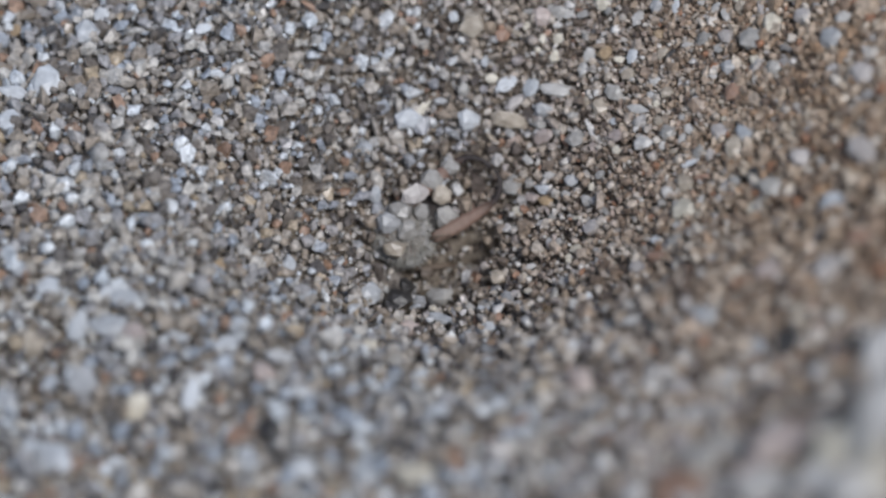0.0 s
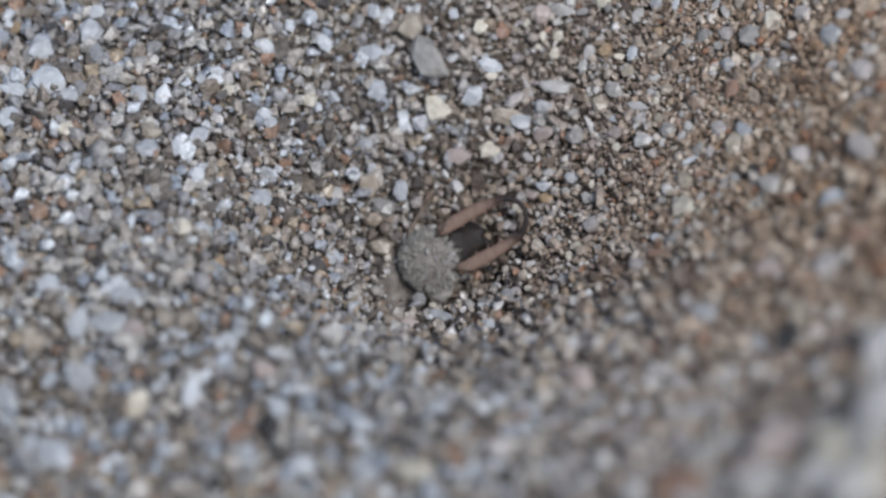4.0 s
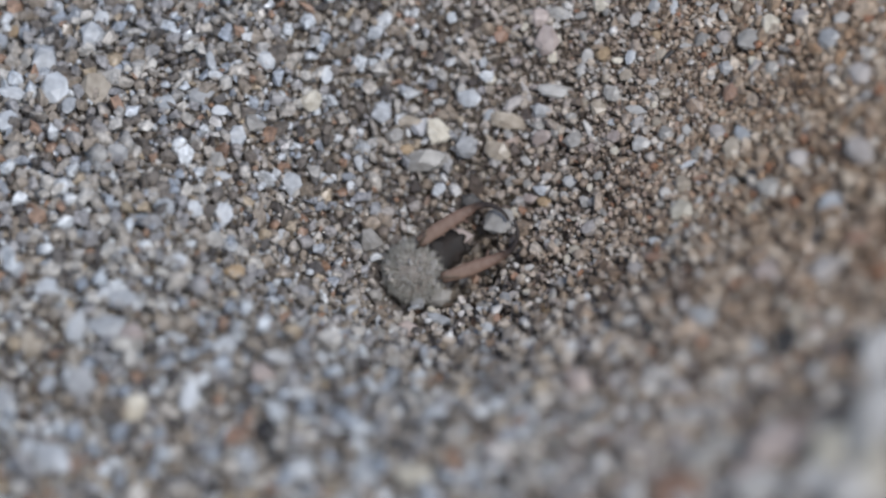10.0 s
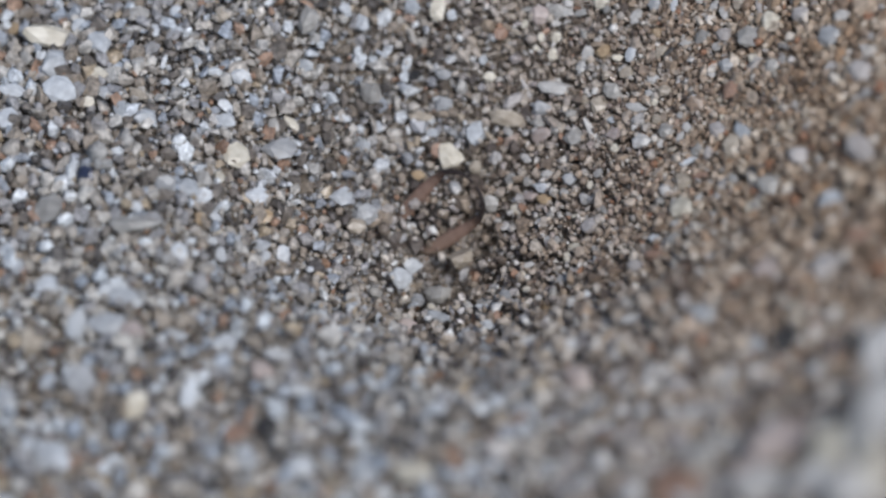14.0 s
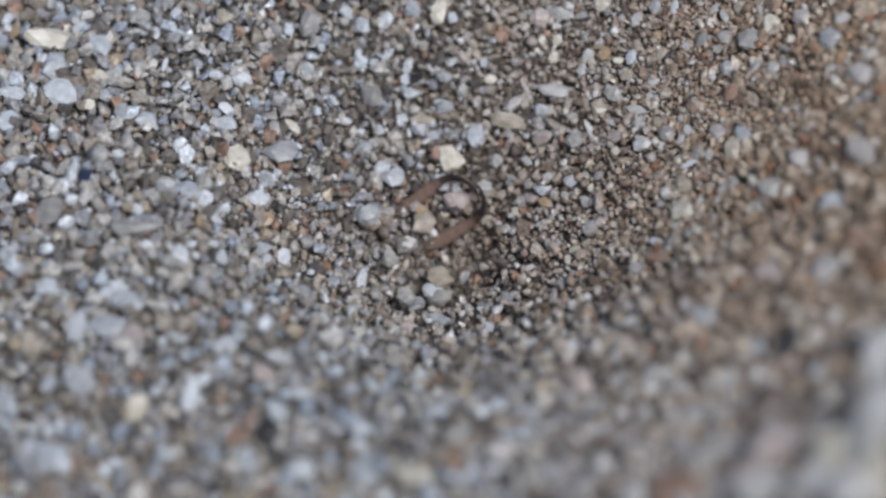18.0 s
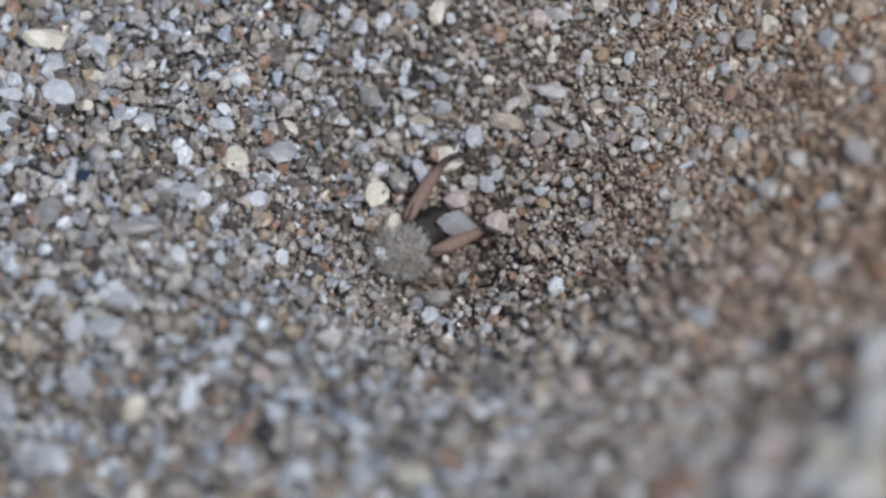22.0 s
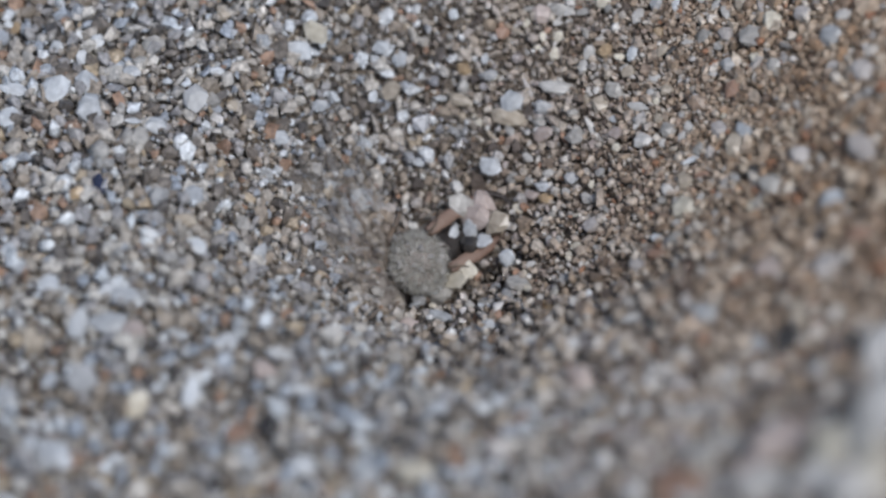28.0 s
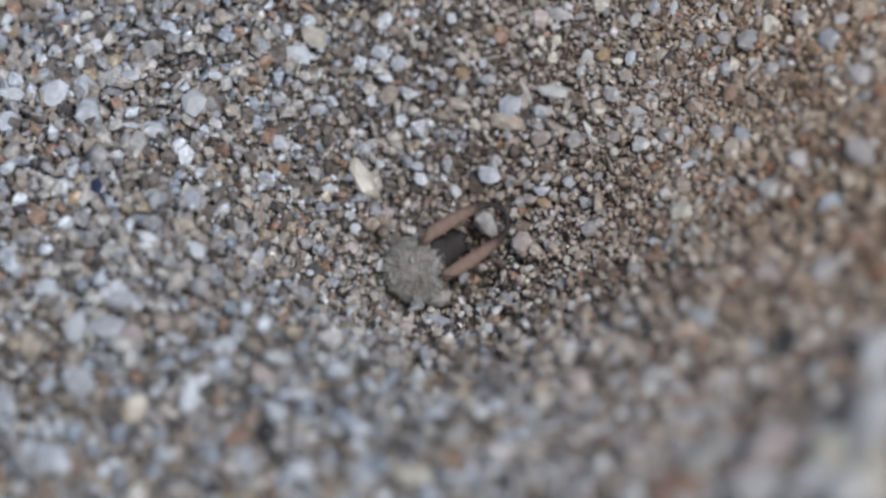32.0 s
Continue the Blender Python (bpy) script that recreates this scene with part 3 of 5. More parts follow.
def slipping(rows):
    """Stones on the pit wall: each one's size, kind and stays (from, to, u, v, turn, lift). Between its stays it slips with the sand;
    before the first and after the last it lies covered by sand."""
    for w, h, kind, stays in rows:
        ob = stone_ob(w, h, kind)
        tagged(ob, WORDS[kind] + " on the sloping sand wall", "shell" if kind in SHELLS else "stone", "loose stones on the pit wall")
        tip = (chip_rng.uniform(-18, 18), chip_rng.uniform(-18, 18))
        deep, top = -0.45 - 0.7 * min(w, h), 0.10 + 0.2 * min(w, h)
        dug = -4.5
        t0, _, u, v, turn, lift = stays[0]
        keys = []
        if t0 > 0:
            under = lie(u * 1.10, v * 1.10, turn + 25, dug if over_hollow(u, v) else deep, tip)
            keys += [(0.0, under), (t0 - 0.3, under)]
        for a, b, u, v, turn, lift in stays:
            keys += [(a, lie(u, v, turn, top + lift, tip)), (b, lie(u, v, turn, top + lift, tip))]
        t1 = stays[-1][1]
        if t1 < 31.5:
            under = lie(u * 0.86, v * 0.86, turn - 25, dug if over_hollow(u, v) else deep, tip)
            keys += [(t1 + 0.3, under), (32.0, under)]
        LOOSE.append((ob, keys))


bedded([
    (-17.06, 10.33, 0.50, 0.55, 0, "amber"), (-17.18, 7.81, 1.15, 0.60, -15, "white"), (-17.41, 6.67, 0.96, 0.96, 0, "white"), (-16.61, 9.12, 0.64, 0.64, 0, "grey"),
    (-17.41, 1.28, 0.73, 0.69, 0, "blue"), (-16.88, 0.64, 0.64, 0.64, 0, "white"), (-12.48, -0.63, 1.33, 0.83, -15, "white"), (-15.80, -0.21, 0.92, 0.92, 0, "white"),
    (-13.40, -0.33, 0.60, 0.60, 0, "blue"), (0.70, 10.91, 0.41, 0.46, 0, "white"), (2.65, 10.08, 0.60, 0.50, 60, "rust"), (3.23, 7.42, 0.96, 0.46, 40, "dusk"),
    (3.68, 7.88, 1.01, 0.21, -65, "dusk"), (4.90, 7.93, 1.33, 0.60, -5, "pearl"), (2.19, 8.39, 0.55, 0.37, 0, "cream"), (3.00, 6.67, 1.42, 0.73, -20, "tan"),
])
bedded([
    (1.05, 7.93, 0.50, 0.55, 0, "grey"), (1.96, 9.07, 0.46, 0.28, 90, "white"), (11.71, 10.95, 0.64, 0.34, -55, "pearl"), (11.75, 10.10, 0.60, 0.60, 0, "dusk"),
    (6.21, 9.35, 0.55, 0.64, 0, "pearl"), (6.83, 9.39, 0.64, 0.60, 0, "amber"), (7.93, 9.23, 0.64, 0.37, 80, "white"), (8.16, 10.79, 0.60, 0.37, 60, "pearl"),
    (8.84, 8.27, 0.46, 0.30, 20, "pearl"), (12.97, 9.12, 0.46, 0.50, 0, "cream"), (13.66, 8.80, 0.55, 0.55, 0, "grey"), (10.08, 3.07, 0.92, 0.87, 0, "cream"),
    (6.32, 6.21, 1.28, 0.25, -57, "pearl"), (5.63, 5.91, 0.78, 0.69, 0, "grey"), (8.38, 5.75, 0.69, 0.60, 0, "pearl"), (8.16, 7.12, 1.01, 0.41, -15, "pearl"),
])
bedded([
    (8.93, 7.35, 0.32, 0.32, 0, "cream"), (11.48, 6.21, 0.69, 0.60, 0, "dusk"), (12.51, 6.14, 0.83, 0.55, -40, "blue"), (12.05, 7.81, 0.69, 0.69, 0, "rust"),
    (14.80, 10.91, 0.69, 0.50, 0, "dusk"), (15.95, 9.99, 0.87, 0.69, 0, "slate"), (17.33, 8.61, 0.92, 1.05, 0, "dusk"), (14.80, 5.18, 0.92, 0.78, 0, "dusk"),
    (17.33, 5.40, 1.42, 0.87, -40, "dusk"), (16.52, 10.86, 0.60, 0.46, 0, "pearl"), (10.22, 6.32, 0.41, 0.46, 0, "pearl"), (10.33, 4.95, 0.73, 0.23, 15, "white"),
    (5.91, 8.68, 0.30, 0.37, 0, "cream"), (9.37, 3.75, 0.46, 0.50, 0, "pearl"), (5.17, 11.02, 0.69, 0.37, -15, "pearl"), (4.30, 9.99, 0.46, 0.32, 80, "cream"),
])
bedded([
    (6.09, 3.41, 0.46, 0.39, 0, "pearl"), (8.96, 1.16, 0.83, 0.46, 0, "rust"), (8.16, 0.70, 0.73, 0.60, 0, "dusk"), (5.06, 0.02, 0.60, 0.32, 80, "pearl"),
    (5.56, -0.79, 0.64, 0.34, 70, "pearl"), (16.07, 3.23, 0.92, 0.83, 0, "blue"), (15.95, 0.70, 1.15, 0.92, 30, "dusk"), (13.43, 0.59, 1.05, 0.83, 0, "pink"),
    (10.10, -0.79, 0.69, 0.46, 80, "dusk"), (7.93, -1.43, 0.83, 0.46, 0, "pearl"), (7.51, -2.46, 0.83, 0.60, 0, "dusk"), (6.09, -2.05, 0.46, 0.46, 0, "dusk"),
    (12.97, -2.51, 0.92, 0.83, 0, "slate"), (3.80, -2.51, 0.69, 0.60, 0, "pearl"), (-14.54, -1.66, 1.33, 0.92, 80, "white"), (-13.17, -1.59, 1.65, 0.96, 10, "blue"),
])
bedded([
    (-12.25, -1.93, 0.96, 0.69, 0, "pink"), (-10.46, -2.09, 0.83, 0.50, -10, "blue"), (-10.07, -2.78, 0.60, 0.55, 0, "white"), (-8.58, -2.44, 1.01, 0.78, 0, "blue"),
    (-14.31, -4.00, 1.28, 1.15, 0, "slate"), (-15.69, -4.04, 0.78, 0.60, 0, "blue"), (-17.52, -4.80, 1.15, 0.92, 0, "blue"), (-9.96, -4.45, 1.47, 0.78, 80, "white"),
    (-8.01, -6.17, 0.96, 0.83, 0, "rust"), (-15.57, -7.09, 1.60, 1.38, 0, "blue"), (-7.66, -7.09, 0.96, 0.83, 0, "blue"), (-5.37, -7.43, 1.19, 0.92, 0, "blue"),
    (-2.85, -7.66, 1.15, 0.92, 0, "blue"), (-6.75, -5.83, 0.83, 0.69, 80, "dark"), (-6.63, -4.87, 0.60, 0.41, 0, "white"), (-5.49, -4.34, 1.05, 0.60, 0, "blue"),
])
bedded([
    (-4.57, -2.90, 0.50, 0.55, 0, "blue"), (-6.29, -2.90, 1.15, 0.55, 0, "slate"), (-6.98, -3.54, 0.92, 0.69, 0, "pink"), (-12.36, -2.96, 0.92, 0.69, 80, "grey"),
    (-16.38, -2.39, 0.92, 0.92, 0, "tan"), (-12.25, -4.91, 1.15, 0.92, 80, "cream"), (-4.68, -0.90, 0.60, 0.32, 20, "blue"), (-8.93, -3.42, 0.64, 0.69, 0, "blue"),
    (-0.03, -5.33, 1.01, 1.01, 0, "white"), (6.78, -5.88, 1.05, 0.83, 0, "white"), (9.87, -4.27, 1.05, 1.01, 0, "dusk"), (8.38, -6.82, 1.19, 0.92, 0, "dusk"),
    (5.40, -7.39, 1.01, 1.01, 0, "dusk"), (7.47, -3.88, 1.01, 0.69, 0, "dusk"), (3.57, -5.37, 1.15, 0.92, 0, "slate"), (2.54, -6.75, 1.01, 0.92, 0, "dusk"),
])
bedded([
    (0.25, -1.36, 1.01, 0.50, -10, "blue"), (-0.90, -0.90, 0.50, 0.34, -20, "white"), (0.13, -0.44, 1.05, 0.78, 0, "grey"), (-2.28, -1.47, 0.60, 0.34, 80, "white"),
    (-2.39, -0.37, 0.73, 0.46, 0, "grey"), (2.19, -1.70, 0.46, 0.41, 0, "white"), (1.16, -2.05, 0.55, 0.41, 70, "white"), (3.91, -2.28, 0.55, 0.41, 60, "pearl"),
    (4.60, -2.78, 0.60, 0.55, 0, "blue"), (8.61, -1.70, 0.69, 0.69, 0, "dark"), (2.19, -4.22, 0.69, 0.55, 0, "slate"), (-0.79, -7.66, 1.38, 0.96, 0, "cream"),
    (5.86, -4.00, 1.15, 1.10, 0, "pink"), (4.72, -1.24, 0.69, 0.55, 0, "amber"), (-1.70, -3.08, 0.69, 0.55, 0, "grey"), (1.96, -0.79, 0.55, 0.41, 0, "grey"),
])
bedded([
    (10.91, -1.24, 1.05, 0.92, 0, "slate"), (14.35, -2.39, 1.15, 1.05, 0, "dark"), (16.87, -2.62, 1.05, 1.01, 0, "dark"), (17.10, 1.74, 1.15, 0.92, 0, "rust"),
    (14.80, -1.24, 0.92, 1.01, 0, "tan"), (16.64, -6.29, 1.60, 1.38, 0, "cream"), (12.74, -7.89, 1.83, 1.38, 0, "pink"), (15.49, -7.89, 1.83, 1.38, 0, "pearl"),
    (17.78, -7.43, 1.60, 1.83, 0, "cream"), (10.68, -7.21, 1.38, 1.15, 0, "grey"), (17.90, -5.83, 4.13, 1.60, 85, "pearl"), (18.20, -3.30, 3.20, 1.60, 85, "pearl"), (14.35, -6.52, 2.52, 1.60, 0, "pink"),
    (11.82, -6.75, 2.06, 1.38, 0, "grey"), (13.43, -8.35, 2.52, 1.38, 0, "pearl"), (16.18, -6.75, 2.06, 1.60, 0, "cream"), (9.76, -8.35, 1.83, 1.38, 0, "rust"),
])
bedded([
    (17.33, -8.35, 2.29, 1.38, 0, "pearl"), (4.90, 11.10, 0.78, 0.50, -20, "grey"), (5.93, 10.99, 0.60, 0.37, 0, "grey"), (4.90, 10.00, 0.50, 0.41, 80, "cream"),
    (3.29, 10.18, 0.41, 0.28, -20, "tan"), (3.75, 11.10, 0.46, 0.23, 10, "grey"), (6.04, 10.07, 0.32, 0.37, 0, "grey"), (4.78, 9.27, 0.50, 0.34, 85, "cream"),
    (5.93, 8.76, 0.50, 0.37, 80, "pearl"), (7.42, 9.15, 0.46, 0.28, 0, "cream"), (6.62, 9.84, 0.28, 0.23, 0, "pearl"), (4.09, 9.54, 0.30, 0.23, 0, "cream"),
    (3.64, 10.53, 0.41, 0.30, 70, "cream"), (6.96, 11.10, 0.32, 0.32, 0, "grey"), (6.73, 11.45, 0.64, 0.55, 0, "cream"), (7.76, 8.58, 0.60, 0.55, 0, "tan"),
])
bedded([
    (6.96, 8.42, 0.37, 0.37, 0, "tan"), (4.90, 10.53, 0.32, 0.28, 0, "pearl"), (4.32, 10.87, 0.83, 0.64, 0, "pink"), (9.14, 9.38, 0.55, 0.37, 30, "tan"),
    (9.48, 9.38, 0.60, 0.21, 40, "dark"), (10.17, 9.73, 0.55, 0.21, 10, "pearl"), (9.02, 10.18, 0.41, 0.41, 0, "amber"), (10.86, 9.96, 0.60, 0.55, 0, "grey"),
    (11.43, 9.61, 0.41, 0.32, 80, "grey"), (12.85, 9.96, 1.15, 0.92, 0, "grey"), (11.32, 11.22, 0.46, 0.25, 50, "pearl"), (10.74, 11.45, 0.32, 0.23, 0, "pearl"),
    (8.91, 11.33, 0.60, 0.41, 70, "slate"), (9.71, 11.33, 0.60, 0.30, 80, "white"), (13.15, 11.22, 0.69, 0.25, -65, "dusk"), (13.61, 10.64, 0.69, 0.69, 0, "cream"),
])
bedded([
    (12.35, 11.22, 0.55, 0.55, 0, "tan"), (11.20, 8.47, 0.32, 0.23, 0, "pearl"), (11.89, 8.81, 0.64, 0.50, 0, "slate"), (7.19, 7.78, 0.78, 0.69, 0, "grey"),
    (6.62, 7.20, 0.60, 0.60, 0, "tan"), (6.50, 7.78, 0.28, 0.28, 0, "pearl"), (6.04, 7.43, 0.37, 0.28, 80, "tan"), (5.59, 6.86, 0.55, 0.32, 0, "grey"),
    (4.32, 7.09, 0.69, 0.50, 0, "slate"), (4.32, 6.06, 0.96, 0.60, 20, "pink"), (2.95, 6.17, 0.55, 0.32, -40, "pearl"), (4.21, 6.52, 0.55, 0.46, 0, "grey"),
    (4.90, 6.29, 0.50, 0.39, 80, "grey"), (7.30, 6.06, 0.60, 0.55, 0, "pink"), (8.11, 6.40, 0.46, 0.30, 80, "pearl"), (7.30, 5.48, 0.37, 0.32, 0, "cream"),
])
bedded([
    (3.64, 5.14, 0.30, 0.23, 0, "pearl"), (7.19, 6.63, 0.37, 0.23, 0, "white"), (8.68, 7.71, 0.37, 0.32, 0, "pearl"), (9.02, 6.63, 0.46, 0.46, 0, "tan"),
    (9.94, 6.79, 0.28, 0.28, 0, "pearl"), (9.37, 6.17, 0.60, 0.55, 0, "grey"), (9.94, 5.90, 0.55, 0.34, 60, "pearl"), (9.14, 5.65, 0.32, 0.32, 0, "pearl"),
    (10.63, 5.37, 0.55, 0.37, 70, "grey"), (9.60, 5.42, 0.41, 0.23, 0, "tan"), (10.51, 7.43, 0.55, 0.37, 0, "slate"), (11.55, 7.43, 0.28, 0.23, 0, "tan"),
    (9.37, 7.78, 0.55, 0.46, 0, "tan"), (11.66, 6.75, 0.28, 0.23, 0, "cream"), (12.12, 5.55, 0.92, 0.73, 80, "tan"), (3.75, 5.03, 0.37, 0.28, 0, "pearl"),
])
bedded([
    (4.55, 4.41, 0.46, 0.28, 0, "pearl"), (4.32, 3.88, 0.69, 0.37, -20, "blue"), (3.06, 4.22, 0.55, 0.46, 0, "grey"), (3.75, 4.11, 0.37, 0.32, 0, "grey"),
    (5.24, 3.65, 0.37, 0.32, 0, "pearl"), (5.47, 4.22, 0.60, 0.55, 0, "slate"), (6.62, 4.45, 0.46, 0.37, 0, "grey"), (6.27, 3.99, 0.37, 0.25, 70, "cream"),
    (3.87, 3.54, 0.60, 0.41, 0, "pink"), (4.44, 3.42, 0.60, 0.46, 0, "amber"), (3.29, 2.96, 0.46, 0.39, 0, "cream"), (4.21, 2.50, 0.37, 0.23, 20, "pearl"),
    (4.67, 2.73, 0.37, 0.28, 70, "grey"), (6.27, 2.34, 0.83, 0.64, 0, "dusk"), (5.70, 2.73, 0.37, 0.18, 10, "cream"), (6.85, 2.96, 0.46, 0.23, -40, "grey"),
])
bedded([
    (4.55, 1.70, 0.46, 0.28, 80, "pearl"), (10.06, 4.11, 0.60, 0.60, 0, "tan"), (10.74, 4.34, 0.69, 0.30, 10, "rust"), (10.74, 3.42, 0.41, 0.28, 80, "pearl"),
    (9.14, 3.31, 0.32, 0.32, 0, "grey"), (9.71, 2.39, 0.37, 0.32, 0, "pearl"), (12.12, 4.22, 0.55, 0.41, -40, "grey"), (12.81, 4.45, 0.69, 0.55, 0, "dark"),
    (13.61, 3.99, 0.96, 0.92, 0, "grey"), (12.81, 3.08, 0.55, 0.46, 0, "cream"), (9.71, 1.82, 0.60, 0.46, 0, "grey"), (8.91, 1.82, 0.46, 0.28, 0, "white"),
    (10.63, 2.85, 0.37, 0.37, 0, "tan"), (4.90, 1.70, 0.55, 0.28, 80, "grey"), (6.50, 1.40, 0.32, 0.23, 0, "pearl"), (6.55, 1.01, 0.28, 0.28, 0, "pearl"),
])
bedded([
    (5.70, 1.47, 0.55, 0.37, 0, "cream"), (5.36, 1.08, 0.37, 0.28, 80, "cream"), (3.80, 0.74, 0.50, 0.28, 15, "pearl"), (3.59, 0.33, 0.41, 0.37, 0, "cream"),
    (5.36, 0.21, 0.41, 0.32, 70, "grey"), (3.18, -0.36, 0.46, 0.32, 0, "dusk"), (3.75, -0.25, 0.37, 0.30, 0, "cream"), (3.57, -0.93, 0.60, 0.28, 25, "pearl"),
    (4.21, -0.59, 0.32, 0.28, 0, "pearl"), (4.09, -0.98, 0.37, 0.32, 0, "grey"), (6.16, -0.48, 0.32, 0.28, 60, "white"), (4.37, -0.87, 0.69, 0.32, 0, "amber"),
    (2.83, -0.59, 0.55, 0.55, 0, "slate"), (4.78, -0.36, 0.46, 0.28, 80, "grey"), (6.43, -0.59, 0.37, 0.18, 80, "dark"), (-1.87, -1.39, 0.41, 0.41, 0, "white"),
])
bedded([
    (-2.44, -1.28, 0.41, 0.32, 0, "blue"), (-2.10, -2.01, 0.92, 0.55, 0, "grey"), (-1.18, -1.74, 0.83, 0.73, 0, "pink"), (-1.82, -2.77, 1.19, 0.78, 0, "slate"),
    (-1.06, -2.77, 0.46, 0.32, 70, "grey"), (-0.15, -2.77, 0.60, 0.50, 0, "grey"), (-0.15, -0.93, 0.32, 0.28, 0, "cream"), (-0.72, -0.71, 0.55, 0.46, 0, "slate"),
    (1.34, -0.93, 0.37, 0.37, 0, "grey"), (1.85, -1.78, 0.60, 0.41, 20, "white"), (2.42, -1.28, 0.55, 0.46, 0, "rust"), (2.03, -0.96, 0.83, 0.18, -10, "white"),
    (0.88, -0.93, 0.41, 0.37, 0, "tan"), (-0.08, -1.74, 0.46, 0.32, 60, "grey"), (2.83, -2.31, 0.28, 0.23, 0, "dusk"), (2.08, -2.65, 0.64, 0.34, -50, "slate"),
])
bedded([
    (0.88, -2.65, 0.41, 0.32, 0, "grey"),
])

slipping([
    (2.06, 0.96, "cream", ((11.4, 25, -15.57, 10.04, 0, 0),)),
    (0.83, 0.46, "cream", ((11.4, 25, -13.67, 8.50, 0, 0),)),
    (0.50, 0.46, "cream", ((11.4, 25, -14.08, 7.35, 0, 0),)),
    (0.46, 0.60, "white", ((11.4, 25, -13.40, 7.74, 90, 0), (25.45, 32, -12.37, 8.53, 80, 0),)),
    (0.73, 0.30, "white", ((11.4, 25, -12.36, 6.89, 30, 0), (25.45, 32, -12.33, 6.54, 0, 0),)),
    (0.92, 0.64, "blue", ((11.4, 25, -11.75, 6.71, -10, 0), (25.45, 32, -11.41, 6.36, 0, 0),)),
    (0.69, 0.41, "tan", ((11.4, 25, -12.07, 7.65, -20, 0),)),
    (0.39, 0.30, "white", ((11.4, 25, -9.32, 9.46, 0, 0), (25.45, 32, -8.27, 10.14, 0, 0),)),
])
slipping([
    (0.50, 0.32, "blue", ((11.4, 25, -9.66, 9.03, -40, 0),)),
    (0.55, 0.30, "white", ((11.4, 25, -10.58, 11.09, 20, 0),)),
    (0.50, 0.41, "white", ((11.4, 25, -10.46, 10.22, 0, 0),)),
    (0.55, 0.60, "tan", ((11.4, 25, -8.63, 10.91, 0, 0), (25.45, 32, -8.66, 10.94, 0, 0),)),
    (0.64, 0.23, "white", ((11.4, 25, -10.99, 8.96, 80, 0),)),
    (0.37, 0.46, "white", ((11.4, 25, -11.38, 10.22, 0, 0),)),
    (1.19, 0.92, "cream", ((11.4, 25, -8.12, 5.18, 35, 0),)),
    (1.38, 0.83, "slate", ((11.4, 25, -6.29, 5.45, 0, 0),)),
    (0.87, 0.32, "cream", ((11.4, 25, -5.83, 6.51, -45, 0),)),
    (0.83, 0.60, "grey", ((11.4, 25, -12.02, 10.91, 0, 0), (25.45, 32, -11.46, 9.68, 0, 0),)),
])
slipping([
    (0.46, 0.64, "grey", ((11.4, 25, -6.52, 6.44, 0, 0),)),
    (0.69, 0.87, "navy", ((11.4, 25, -14.20, 4.30, 5, 0), (25.45, 32, -13.70, 3.95, 0, 0),)),
    (0.92, 0.41, "white", ((11.4, 25, -14.77, 4.60, 85, 0),)),
    (1.38, 1.10, "grey", ((11.4, 25, -15.69, 3.00, 0, 0),)),
    (0.55, 0.46, "white", ((11.4, 25, -12.14, 3.11, 0, 0),)),
    (1.93, 0.60, "grey", ((11.4, 25, -12.25, 2.42, 5, 0),)),
    (0.50, 0.50, "amber", ((11.4, 25, -9.50, 2.61, 0, 0),)),
    (0.37, 0.46, "cream", ((11.4, 25, -8.74, 4.28, 0, 0),)),
    (0.55, 0.69, "white", ((11.4, 25, -6.17, 1.21, 0, 0),)),
    (0.69, 0.46, "blue", ((11.4, 25, -7.09, 1.51, 20, 0), (25.45, 32, -7.17, 1.20, 70, 0),)),
])
slipping([
    (0.34, 0.37, "white", ((11.4, 25, -9.73, 1.23, 0, 0),)),
    (0.69, 0.46, "blue", ((11.4, 25, -8.70, 1.16, 90, 0),)),
    (0.55, 0.32, "white", ((11.4, 25, -9.04, 1.74, 0, 0),)),
    (1.10, 0.83, "grey", ((11.4, 25, -5.14, 10.68, 80, 0),)),
    (0.60, 0.46, "white", ((11.4, 25, -3.61, 11.07, -50, 0),)),
    (0.64, 0.50, "blue", ((11.4, 25, -5.26, 8.84, -25, 0), (25.45, 32, -4.76, 7.16, 0, 0),)),
    (0.34, 0.37, "white", ((11.4, 25, -3.12, 9.46, 0, 0),)),
    (0.64, 0.60, "blue", ((11.4, 25, -0.90, 11.25, 0, 0), (25.45, 32, -1.48, 9.06, -40, 0),)),
    (0.92, 0.64, "cream", ((11.4, 25, 0.13, 11.14, 70, 0),)),
])
slipping([
    (0.64, 0.39, "white", ((11.4, 25, -1.13, 8.89, 80, 0), (25.45, 32, -2.01, 8.47, 0, 0),)),
    (0.55, 0.34, "white", ((11.4, 25, -1.24, 8.39, 90, 0), (25.45, 32, -2.58, 7.55, 80, 0),)),
    (0.60, 0.41, "dark", ((11.4, 25, -0.79, 8.43, 20, 0),)),
    (0.73, 0.41, "slate", ((11.4, 25, 0.31, 8.50, -20, 0), (25.45, 32, 2.12, 8.42, 0, 0),)),
    (0.37, 0.41, "white", ((11.4, 25, -2.28, 6.32, 0, 0), (25.45, 32, -2.24, 4.98, 0, 0),)),
    (0.69, 0.55, "slate", ((11.4, 25, 0.36, 7.24, 0, 0),)),
    (0.60, 0.55, "rust", ((11.4, 25, 0.13, 5.36, 0, 0),)),
    (0.92, 0.92, "grey", ((11.4, 25, -2.62, 7.70, 0, 0),)),
])
